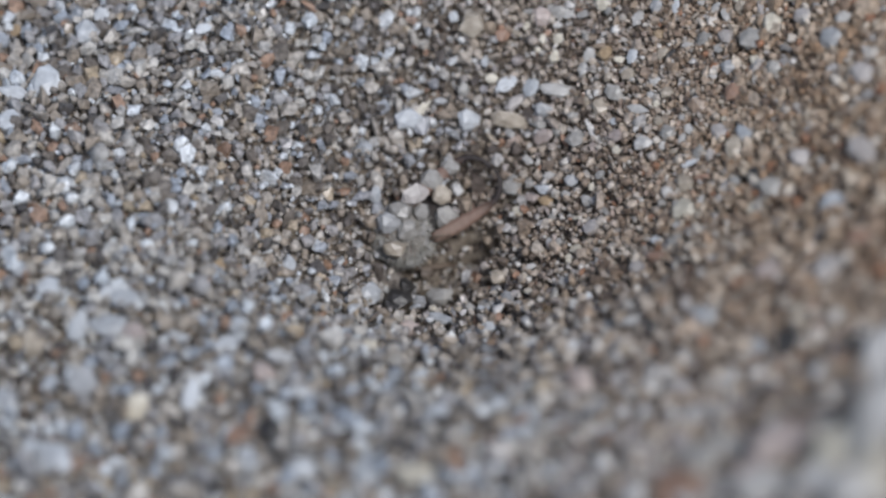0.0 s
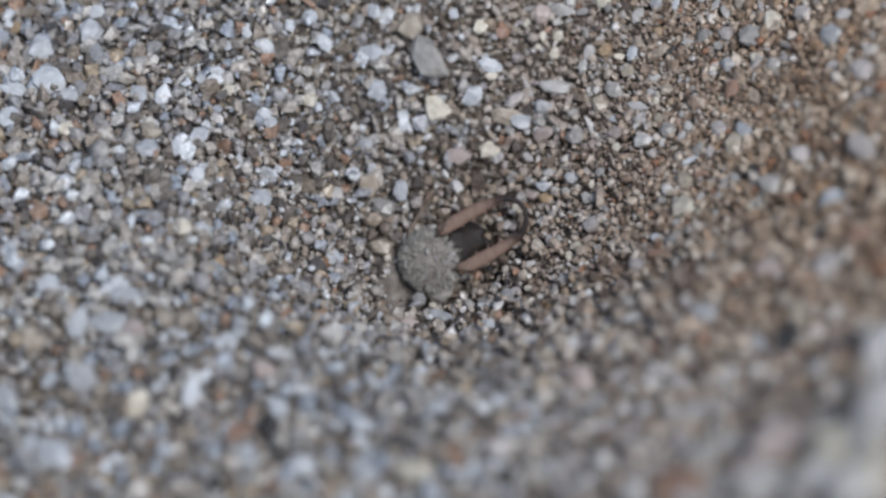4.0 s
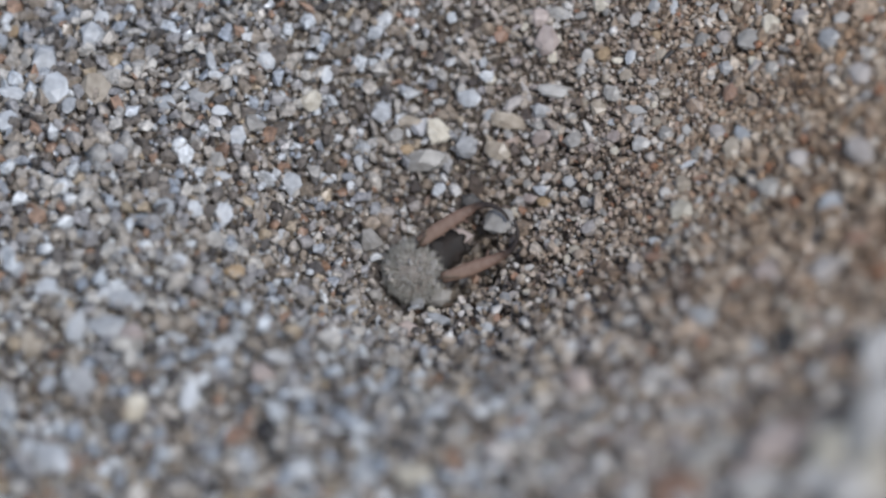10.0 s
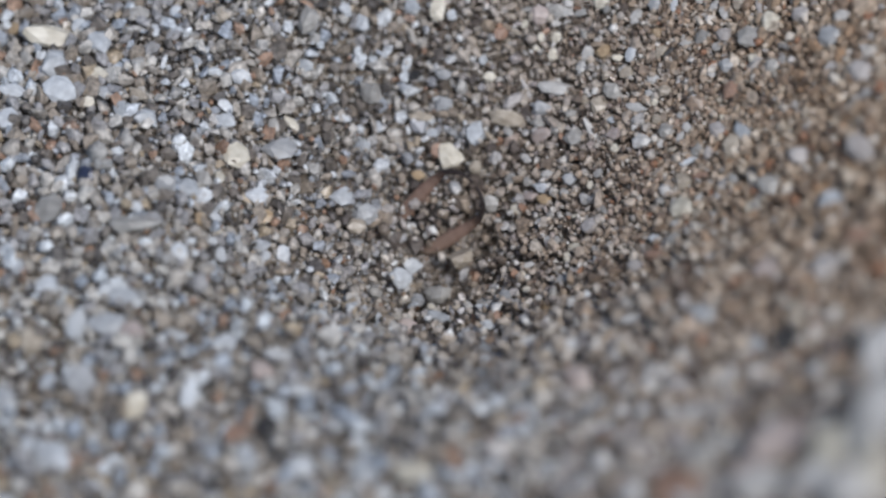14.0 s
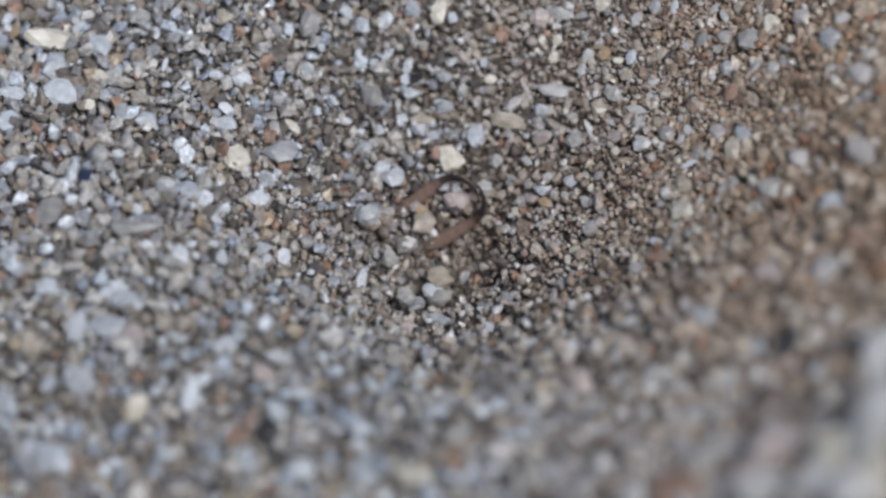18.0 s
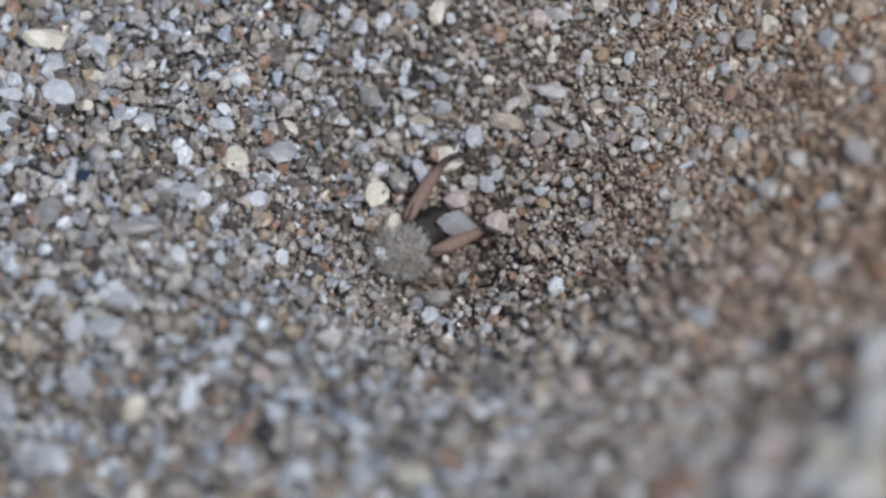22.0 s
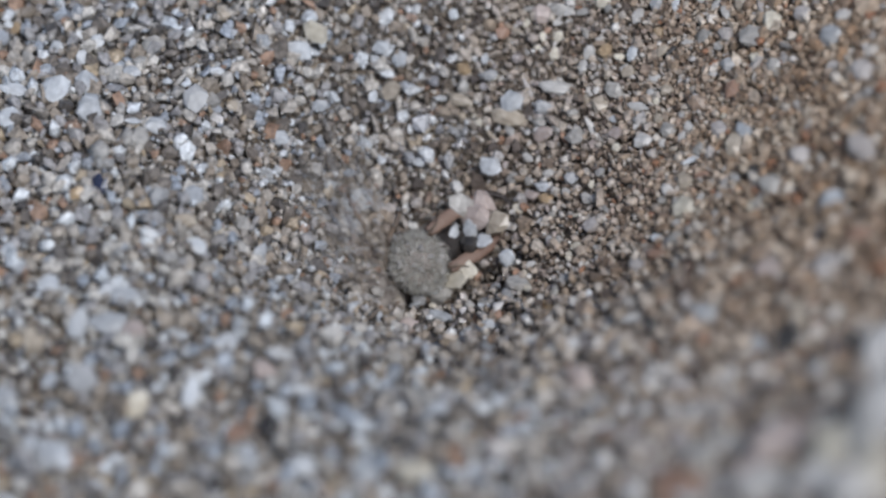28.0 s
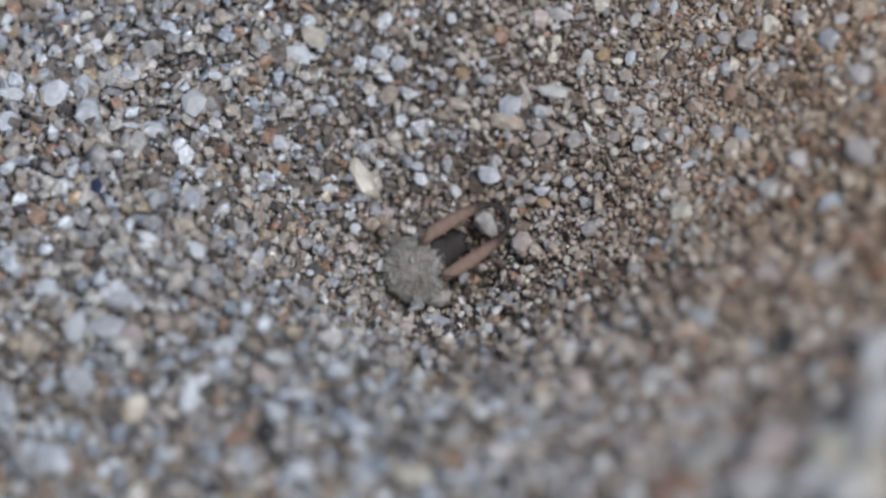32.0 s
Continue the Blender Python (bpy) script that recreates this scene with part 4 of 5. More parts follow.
slipping([
    (1.01, 1.10, "white", ((0, 1.35, -15.89, 8.23, 0, 0), (1.6, 5.42, -15.73, 8.14, 80, 0), (5.7, 10.85, -15.47, 7.98, 0, 0), (11.4, 25, -15.23, 7.81, 80, 0), (25.45, 32, -15.54, 7.85, -60, 0),)),
    (0.83, 1.01, "blue", ((0, 1.35, -14.17, 10.23, 0, 0), (1.6, 5.42, -14.01, 10.15, 0, 0), (5.7, 10.85, -13.87, 10.18, 0, 0), (11.4, 25, -13.58, 9.81, 60, 0), (25.45, 32, -14.16, 8.08, 10, 0),)),
    (0.69, 0.60, "white", ((0, 1.35, -13.59, 10.99, 0, 0), (1.6, 5.42, -13.78, 10.98, 0, 0), (5.7, 10.85, -13.52, 10.91, 0, 0), (11.4, 25, -14.43, 10.49, 0, 0), (25.45, 32, -13.77, 9.80, 20, 0),)),
])
slipping([
    (1.01, 0.83, "white", ((0, 1.35, -1.10, 6.70, 0, 0),)),
    (0.83, 0.69, "white", ((0, 1.35, 1.31, 6.70, 0, 0),)),
    (0.87, 0.46, "white", ((0, 1.35, 2.80, 8.12, 30, 0), (1.6, 5.42, 2.16, 8.78, -20, 0),)),
    (0.83, 0.55, "white", ((0, 1.35, 3.83, 7.94, 80, 0), (1.6, 5.42, 3.35, 6.48, 0, 0), (5.7, 7.55, 1.81, 5.29, -15, 0.25),)),
    (1.05, 0.64, "blue", ((0, 1.35, -0.07, 4.22, 0, 0), (1.6, 5.42, -1.47, 3.73, 80, 0),)),
    (0.55, 0.60, "white", ((0, 1.35, -5.98, 0.83, 0, 0),)),
    (0.78, 0.78, "white", ((0, 1.35, -2.70, -0.36, 0, 0),)),
    (1.01, 1.01, "tan", ((0, 1.35, 1.42, 10.53, 0, 0), (1.6, 5.42, -1.05, 10.38, 0, 0),)),
])
slipping([
    (0.64, 0.64, "white", ((0, 1.35, -10.84, 3.12, 0, 0), (1.6, 5.42, -9.77, 4.31, 0, 0), (5.7, 10.85, -9.74, 3.12, 85, 0), (11.4, 25, -9.38, 3.52, 0, 0),)),
    (0.69, 0.46, "blue", ((0, 1.35, -2.47, 3.65, 80, 0),)),
    (0.46, 0.55, "blue", ((0, 1.35, -4.88, 1.58, 0, 0),)),
    (0.83, 0.64, "cream", ((0, 1.35, -2.70, -2.43, 80, 0),)),
    (0.50, 0.32, "white", ((0, 1.35, -1.56, -1.51, 0, 0),)),
    (1.01, 0.83, "grey", ((0, 1.35, 0.39, 2.73, 0, 0),)),
    (0.83, 0.69, "grey", ((0, 1.35, 3.03, 3.99, 0, 0),)),
    (0.60, 0.55, "tan", ((0, 1.35, 2.46, 0.32, 0, 0),)),
])
slipping([
    (0.69, 0.55, "blue", ((0, 1.35, -8.09, -1.62, 0, 0),)),
    (0.83, 0.32, "cream", ((0, 1.35, -0.53, 7.20, 50, 0),)),
    (0.69, 0.60, "white", ((0, 1.35, -5.23, -0.48, 0, 0), (1.6, 5.42, -4.15, 0.98, 0, 0), (5.7, 7.55, -3.58, 1.39, 0, 0.25),)),
    (0.78, 0.46, "white", ((0, 1.35, -9.47, 10.41, 20, 0), (1.6, 5.42, -8.96, 8.25, 0, 0), (5.7, 10.85, -8.71, 7.13, 0, 0), (11.4, 25, -8.47, 7.19, -40, 0),)),
    (1.19, 0.83, "dusk", ((0, 0.42, -0.87, 3.65, 40, 0.55), (0.72, 1.36, -0.71, 3.82, 20, 0.25),)),
    (0.92, 0.78, "grey", ((0, 0.42, -0.25, 4.27, 0, 0.55), (0.72, 1.36, -0.25, 3.30, 0, 0.25),)),
])
slipping([
    (0.92, 0.83, "grey", ((0, 0.42, -1.44, 3.03, 0, 0.55), (0.72, 1.36, -1.33, 3.21, 0, 0.25), (1.6, 5.42, -2.09, 3.05, 0, 0),)),
    (0.83, 0.69, "tan", ((0, 0.42, 0.16, 3.65, 20, 0.55), (0.72, 1.36, 0.97, 3.82, 0, 0.25),)),
    (0.69, 0.60, "grey", ((0, 0.42, -0.64, 2.96, 0, 0.55), (0.72, 1.36, -0.87, 2.91, 0, 0.25),)),
    (0.83, 0.69, "slate", ((0, 0.42, -1.95, 2.50, 0, 0.55), (0.72, 1.36, -1.56, 2.56, 0, 0.25),)),
    (0.87, 0.78, "grey", ((0, 0.42, -1.21, 2.16, 0, 0.55), (1.6, 5.42, -1.05, 1.10, 0, 0),)),
    (0.92, 0.69, "tan", ((0, 0.42, -1.67, 1.47, 0, 0.55), (1.6, 5.42, -2.20, 1.44, 0, 0),)),
])
slipping([
    (0.78, 0.64, "grey", ((0, 0.42, 0.53, 4.77, 0, 0.55),)),
    # the next three are added to blacken the shaded hollow below the larva
    (1.01, 0.78, "dark", ((0, 0.45, -1.53, -0.55, 20, 0.1),)),
    (0.69, 0.55, "dark", ((0, 0.45, -1.21, -0.02, 0, 0.1),)),
    (0.69, 0.50, "dark", ((0, 0.45, -1.90, -0.82, 0, 0.1),)),
    # no stone: a black piece painting the shaded hole beside the jaws
    (0.83, 1.38, "dark", ((10.88, 11.3, 1.42, 2.27, -15, 1.1),)),
    (1.10, 1.83, "cream", ((10.9, 11.3, 0.09, 1.93, 15, 0.6),)),
    (1.05, 0.78, "white", ((10.9, 11.3, -1.61, 2.76, -15, 0.6),)),
    (1.15, 0.78, "navy", ((10.9, 11.3, -1.06, 0.97, -20, 0.6),)),
    (1.01, 0.78, "tan", ((10.9, 11.3, -0.37, 3.15, 0, 0.6), (12.7, 16, 1.05, 1.05, 60, 0.2), (16.6, 20.3, 0.20, 0.33, 0, 0.1),)),
])
slipping([
    (0.92, 0.78, "cream", ((10.9, 11.3, -1.79, 1.54, 0, 0.6),)),
    (0.83, 0.69, "white", ((10.9, 11.3, -0.19, 0.85, 0, 0.6), (12.7, 16, -0.90, 0.70, 0, 0.2), (16.6, 20.3, -0.15, -0.18, 0, 0.1),)),
    (0.83, 0.78, "grey", ((10.9, 11.3, 0.16, 3.03, 0, 0.6),)),
    (0.83, 0.73, "white", ((10.9, 11.3, -2.25, 0.97, 0, 0.6), (12.7, 16, -1.36, 0.20, 10, 0.2),)),
    (0.83, 0.64, "tan", ((10.9, 11.3, -1.10, 3.60, 0, 0.6), (12.7, 16, -3.19, 2.31, 0, 0.2),)),
    (0.92, 1.19, "blue", ((19.85, 20.35, -1.79, 4.60, 0, 0.35),)),
    (0.78, 0.92, "tan", ((19.85, 20.35, -1.56, 3.62, 0, 0.35), (20.9, 24.75, -1.71, 2.54, 0, 0.25),)),
])
slipping([
    (1.47, 0.46, "blue", ((19.85, 20.35, 0.27, 4.44, 10, 0.35), (20.9, 24.75, -0.45, 4.53, -60, 0.25),)),
    (1.01, 1.01, "pink", ((19.85, 20.35, 0.75, 3.23, 0, 0.35),)),
    (0.78, 0.69, "tan", ((19.85, 20.35, 1.42, 4.03, 0, 0.35),)),
    (0.83, 0.78, "pink", ((19.85, 20.35, 2.02, 3.52, 0, 0.35), (22.75, 24.75, 2.71, 2.38, 80, 0.9),)),
    (1.01, 0.78, "tan", ((19.85, 20.35, -0.30, 2.70, 0, 0.35),)),
    (0.92, 0.83, "grey", ((19.85, 20.35, 1.49, 2.47, 0, 0.35),)),
    # the next two paint the shade at the heap's lower right
    (1.15, 0.83, "dark", ((19.85, 20.35, 0.73, 1.85, 0, 0.35),)),
    (0.92, 0.69, "dark", ((19.85, 20.35, 2.29, 1.74, 0, 0.35),)),
    (1.93, 0.50, "blue", ((19.85, 20.35, -2.02, 1.85, -25, 0.35),)),
])
slipping([
    (0.83, 1.19, "blue", ((19.85, 20.35, -1.56, 0.64, 15, 0.35),)),
    (0.69, 0.78, "white", ((19.85, 20.35, -0.64, 0.77, 0, 0.35), (20.9, 24.3, -0.18, -1.13, 0, 0.25), (24.6, 25.4, 0.34, -0.77, 10, 0.25), (27.4, 29.1, -0.13, -0.17, -40, 0.3),)),
    (1.38, 0.41, "grey", ((19.85, 20.35, -2.30, 2.77, -30, 0.35),)),
    # another black piece for the shade under the heap
    (0.92, 0.78, "dark", ((19.85, 20.35, 0.04, 1.51, 0, 0.35),)),
    (0.73, 0.64, "tan", ((19.85, 20.35, 0.16, 0.82, 0, 0.35),)),
    (1.15, 0.50, "grey", ((19.85, 20.35, -0.99, 1.51, -40, 0.35),)),
    (0.83, 0.69, "tan", ((19.85, 20.35, -0.64, 3.68, 0, 0.35), (20.9, 24.75, -0.29, 3.91, 0, 0.25),)),
    (0.78, 0.78, "dark", ((27.9, 28.12, 1.38, 1.57, 0, 0.4),)),
])
slipping([
    (0.69, 0.69, "white", ((27.9, 28.12, 1.89, 1.67, 0, 0.4), (28.7, 29.25, 1.92, 1.50, 0, 0.35), (29.6, 30.35, 1.66, 1.54, 70, 0.3),)),
    (1.42, 1.05, "pink", ((27.9, 28.12, 1.59, 2.70, 20, 0.4), (29.6, 30.35, -0.75, 2.96, 0, 0.3),)),
    (1.15, 0.92, "grey", ((27.9, 28.12, 0.97, 3.09, 0, 0.4),)),
    (1.01, 0.92, "tan", ((27.9, 28.12, 2.46, 2.40, 0, 0.4),)),
    (0.83, 0.69, "cream", ((27.9, 28.12, 1.22, 0.50, 0, 0.4), (28.7, 29.25, -0.44, 1.16, 0, 0.35),)),
    (1.01, 0.87, "grey", ((28.7, 29.25, -0.83, 0.59, 0, 0.35),)),
    (0.83, 0.69, "grey", ((28.7, 29.25, -1.29, 0.93, 0, 0.35),)),
    (0.92, 0.69, "grey", ((28.7, 29.25, -0.60, 0.01, 0, 0.35),)),
])
slipping([
    (0.78, 0.64, "grey", ((28.7, 29.25, -0.03, 1.73, 0, 0.35),)),
    (0.83, 0.69, "tan", ((28.7, 29.25, -1.52, 0.13, 0, 0.35),)),
    (0.69, 0.60, "grey", ((28.7, 29.25, -0.14, 0.47, 0, 0.35),)),
    (0.92, 0.64, "white", ((0.72, 1.36, 0.39, 3.21, -30, 0.25),)),
    (0.78, 0.64, "blue", ((0.72, 1.36, -0.11, 2.52, 0, 0.25),)),
    (0.83, 0.69, "white", ((0.72, 1.36, -0.48, -0.37, 0, 0.25),)),
    (0.83, 0.69, "pink", ((0.72, 1.36, 0.39, 4.28, 0, 0.25),)),
    (1.05, 1.10, "blue", ((1.6, 5.42, -16.07, 9.46, 0, 0), (5.7, 10.85, -15.86, 9.12, 0, 0), (11.4, 25, -15.46, 8.84, 0, 0), (25.45, 32, -14.12, 7.04, 0, 0),)),
])
slipping([
    (0.83, 0.55, "blue", ((1.6, 5.42, -14.86, 7.63, 0, 0), (5.7, 10.85, -14.90, 7.36, 80, 0), (11.4, 25, -12.82, 7.12, 90, 0),)),
    (0.69, 0.78, "slate", ((1.6, 5.42, -13.78, 9.24, 0, 0),)),
    (0.83, 0.60, "white", ((1.6, 5.42, -12.06, 7.68, -30, 0), (5.7, 10.85, -10.89, 7.47, 0, 0), (11.4, 25, -8.47, 6.64, 0, 0), (25.45, 32, -6.37, 5.90, 0, 0),)),
    (0.92, 0.73, "white", ((1.6, 5.42, -11.10, 7.58, 80, 0),)),
    (0.78, 0.69, "tan", ((1.6, 5.42, -11.60, 6.14, 0, 0),)),
    (0.87, 0.73, "blue", ((1.6, 5.42, -9.65, 5.91, 70, 0), (5.7, 10.85, -8.02, 6.05, -60, 0),)),
])
slipping([
    (0.69, 0.55, "white", ((1.6, 5.42, -10.45, 5.45, 0, 0),)),
    (1.01, 0.69, "blue", ((1.6, 5.42, -11.78, 5.45, 0, 0), (5.7, 10.85, -11.00, 3.12, 80, 0), (11.4, 25, -10.07, 3.91, 0, 0), (25.45, 32, -9.87, 3.49, 85, 0),)),
    (0.69, 0.64, "cream", ((1.6, 5.42, -15.04, 6.26, 0, 0),)),
    (0.41, 0.50, "white", ((1.6, 5.42, -7.70, 10.11, 0, 0), (5.7, 10.85, -7.56, 10.11, 80, 0), (11.4, 25, -5.03, 10.38, 0, 0),)),
    (0.41, 0.50, "white", ((1.6, 5.42, -8.51, 9.58, 0, 0),)),
    (0.50, 0.41, "white", ((1.6, 5.42, -9.58, 8.25, 0, 0),)),
    (0.83, 0.41, "cream", ((1.6, 5.42, -8.39, 7.81, 10, 0),)),
])
slipping([
    (0.92, 0.55, "white", ((1.6, 5.42, -7.02, 9.58, -30, 0), (5.7, 10.85, -6.87, 9.19, -45, 0), (11.4, 25, -7.89, 8.39, -20, 0),)),
    (0.60, 0.46, "white", ((1.6, 5.42, -7.02, 6.83, 0, 0),)),
    (0.64, 0.64, "cream", ((1.6, 5.42, -5.14, 7.40, 0, 0),)),
    (0.83, 0.55, "white", ((1.6, 5.42, -4.49, 9.69, -40, 0), (5.7, 10.85, -4.42, 8.62, 80, 0),)),
    (0.64, 0.64, "blue", ((1.6, 5.42, -2.54, 10.96, 0, 0), (5.7, 10.85, -2.40, 10.27, 80, 0), (11.4, 25, -2.96, 10.54, -15, 0), (25.45, 32, -2.24, 9.52, 60, 0),)),
    (1.05, 0.73, "white", ((1.6, 5.42, -2.66, 9.28, 20, 0),)),
])
slipping([
    (1.93, 1.19, "grey", ((1.6, 5.42, -0.32, 9.05, -55, 0), (5.7, 7.55, 1.69, 8.04, 0, 0.25),)),
    (0.73, 0.60, "cream", ((1.6, 5.42, 1.81, 10.38, 80, 0),)),
    (0.96, 0.78, "white", ((1.6, 5.42, 1.47, 7.52, 70, 0), (5.7, 10.85, 1.38, 7.59, 20, 0), (11.4, 25, 1.62, 6.09, -70, 0), (27.4, 29.1, 2.16, 4.69, 0, 0.3), (29.6, 30.35, 2.18, 4.48, 80, 0.3), (30.75, 32, 2.18, 4.52, 0, 0.2),)),
    (1.01, 0.92, "cream", ((1.6, 5.42, -0.02, 7.06, 0, 0), (5.7, 10.85, 0.12, 6.28, 0, 0), (11.4, 25, 0.59, 5.18, 0, 0),)),
    (0.83, 0.73, "blue", ((1.6, 5.42, -2.43, 7.75, 0, 0), (5.7, 10.85, -2.17, 7.01, -10, 0),)),
])
slipping([
    (0.69, 0.46, "white", ((1.6, 5.42, -1.33, 6.44, 70, 0),)),
    (0.73, 0.69, "cream", ((1.6, 5.42, 2.16, 5.34, 0, 0),)),
    (1.19, 0.78, "pink", ((1.6, 5.42, 0.89, 5.11, 0, 0), (5.7, 7.55, 1.69, 3.85, 0, 0.25), (8.1, 9.9, 1.04, 1.97, 0, 0.25), (10.9, 11.3, -0.76, 1.89, 0, 0.6),)),
    (0.64, 0.60, "white", ((1.6, 5.42, -3.35, 4.42, 0, 0), (5.7, 7.55, -3.12, 4.03, -60, 0.25),)),
    (0.64, 0.46, "white", ((1.6, 5.42, -2.54, 4.54, 0, 0),)),
    (1.01, 0.78, "tan", ((1.6, 5.42, -2.77, 3.96, -60, 0),)),
    (0.87, 0.78, "white", ((1.6, 5.42, -7.13, 3.39, 0, 0), (5.7, 10.85, -5.84, 4.15, 80, 0), (12.7, 16, -3.77, 3.52, 0, 0.2), (16.6, 20.3, -1.71, 4.41, 0, 0.1),)),
])
slipping([
    (0.69, 0.41, "white", ((1.6, 5.42, -8.05, 4.88, 80, 0), (5.7, 10.85, -8.59, 4.45, 0, 0), (11.4, 25, -8.93, 2.72, -30, 0),)),
    (0.60, 0.55, "grey", ((1.6, 5.42, -4.04, 3.62, 0, 0),)),
    (0.60, 0.55, "cream", ((1.6, 5.42, -10.34, 2.24, 0, 0),)),
    (0.64, 0.50, "blue", ((1.6, 5.42, -9.42, 2.20, 0, 0), (5.7, 7.55, -8.28, 1.62, 0, 0.25),)),
    (0.50, 0.41, "blue", ((1.6, 5.42, -6.79, 6.48, 0, 0),)),
    (1.38, 1.01, "tan", ((5.7, 10.85, -13.75, 7.93, -70, 0),)),
    (0.87, 0.41, "white", ((5.7, 10.85, -9.05, 9.08, -75, 0),)),
    (1.05, 0.78, "slate", ((5.7, 10.85, -9.51, 7.70, 15, 0),)),
])
slipping([
    (0.83, 0.64, "grey", ((5.7, 10.85, -7.33, 6.60, 0, 0),)),
    (0.87, 0.83, "cream", ((5.7, 10.85, -5.04, 7.52, 0, 0),)),
    (0.55, 0.32, "white", ((5.7, 10.85, 2.18, 6.90, 60, 0), (11.4, 25, -0.14, 6.09, 0, 0), (25.45, 32, -0.75, 4.87, 0, 0),)),
    (0.60, 0.41, "white", ((5.7, 10.85, 2.07, 8.50, 0, 0),)),
    (1.65, 0.92, "grey", ((5.7, 10.85, -0.34, 5.07, 0, 0),)),
    (0.87, 0.73, "slate", ((5.7, 10.85, 1.27, 5.59, 40, 0), (10.9, 11.3, -0.53, 3.72, 30, 0.6), (12.7, 16, -2.85, 2.77, 0, 0.2), (16.6, 20.3, -2.78, 2.85, 0, 0.1),)),
    (0.60, 0.46, "amber", ((5.7, 10.85, -1.14, 5.52, 0, 0), (12.7, 16, -0.67, 4.37, 0, 0.2), (16.6, 20.3, -0.61, 3.08, 0, 0.1), (20.9, 24.75, -1.02, 3.00, 0, 0.25),)),
])
slipping([
    (1.15, 0.83, "tan", ((5.7, 10.85, 2.53, 5.45, 0, 0),)),
    (0.92, 0.46, "tan", ((5.7, 10.85, -1.03, 6.67, 0, 0), (11.4, 25, -0.56, 6.73, 0, 0),)),
    (0.69, 0.60, "grey", ((5.7, 10.85, -1.60, 6.10, 0, 0),)),
    (0.73, 0.25, "white", ((5.7, 10.85, -4.12, 5.98, 10, 0), (11.4, 25, -3.77, 6.67, 0, 0),)),
    (0.64, 0.28, "white", ((5.7, 10.85, -3.09, 5.00, -70, 0),)),
    (0.78, 0.39, "white", ((5.7, 10.85, -4.47, 4.38, -30, 0),)),
    (0.92, 0.69, "white", ((5.7, 10.85, -8.59, 2.89, 80, 0), (11.4, 25, -7.21, 3.57, 0, 0),)),
    (0.69, 0.64, "grey", ((5.7, 10.85, -8.82, 5.07, 0, 0), (11.4, 25, -9.38, 4.21, 0, 0), (25.45, 32, -7.86, 2.34, 0, 0),)),
])
slipping([
    (0.46, 0.32, "white", ((5.7, 10.85, -3.43, 4.03, 70, 0),)),
    (0.83, 0.69, "grey", ((5.7, 10.85, -8.94, 1.86, 0, 0),)),
    (0.64, 0.46, "white", ((5.7, 10.85, -8.25, 1.63, -20, 0), (11.4, 25, -7.78, 1.74, 20, 0),)),
    (0.37, 0.41, "white", ((5.7, 10.85, -6.23, 2.08, 0, 0), (11.4, 25, -6.86, 1.09, 0, 0),)),
    (0.69, 0.60, "white", ((5.7, 10.85, -10.43, 0.94, 80, 0), (11.4, 25, -10.42, 1.28, 0, 0), (25.45, 32, -9.69, 1.43, 0, 0),)),
    (0.87, 0.78, "grey", ((5.7, 10.85, -2.63, 1.86, 0, 0),)),
    (0.55, 0.30, "white", ((5.7, 10.85, -2.40, 1.17, 15, 0),)),
    (0.83, 0.55, "amber", ((5.7, 10.85, -8.13, 0.59, 0, 0), (11.4, 25, -6.98, 2.70, 0, 0),)),
])
slipping([
    (0.92, 0.83, "slate", ((5.7, 10.85, -12.83, 5.41, 0, 0), (11.4, 25, -10.87, 4.03, 0, 0), (25.45, 32, -11.30, 3.49, 80, 0),)),
    (1.01, 1.10, "pink", ((5.7, 10.85, 4.48, 9.99, 0, 0),)),
    (1.01, 0.92, "white", ((5.7, 7.55, 0.20, 5.06, 0, 0.25),)),
    (0.46, 0.55, "white", ((5.7, 7.55, 0.71, 3.46, 0, 0.25), (8.1, 9.9, 0.12, 3.92, -50, 0.25), (10.9, 11.3, 0.55, 3.72, 0, 0.6),)),
    (0.64, 0.60, "grey", ((5.7, 7.55, 0.39, 2.77, 0, 0.25),)),
    (0.83, 0.64, "grey", ((5.7, 7.55, 1.81, 1.51, 80, 0.25),)),
    (1.74, 0.96, "tan", ((5.7, 7.55, 0.20, 6.78, -80, 0.25),)),
    (1.28, 0.55, "white", ((5.7, 7.55, -9.89, 1.85, 50, 0.25),)),
])
slipping([
    (1.24, 1.15, "grey", ((8.1, 9.9, 2.64, 2.59, 0, 0.25), (10.9, 11.3, 1.42, 3.44, 0, 0.6),)),
    (0.92, 0.69, "dark", ((8.1, 9.9, 1.49, 3.35, 0, 0.25), (10.88, 11.3, 1.79, 2.80, 0, 1.1),)),
    (0.83, 0.55, "white", ((8.1, 9.9, -5.50, -1.58, -30, 0.25),)),
    (2.11, 0.78, "cream", ((10.2, 10.85, 0.34, 0.95, -15, 0.35),)),
    (0.60, 0.55, "white", ((10.2, 10.85, -3.17, 4.75, 0, 0.35), (11.4, 25, -2.16, 4.79, 20, 0), (27.4, 29.1, -0.36, 5.15, -60, 0.3),)),
    (0.83, 0.83, "dark", ((10.2, 10.85, 1.87, 3.72, 0, 0.35), (10.88, 11.3, 1.08, 1.36, -30, 1.1),)),
    (0.60, 0.50, "tan", ((12.7, 16, 1.62, 4.72, 0, 0.2),)),
])
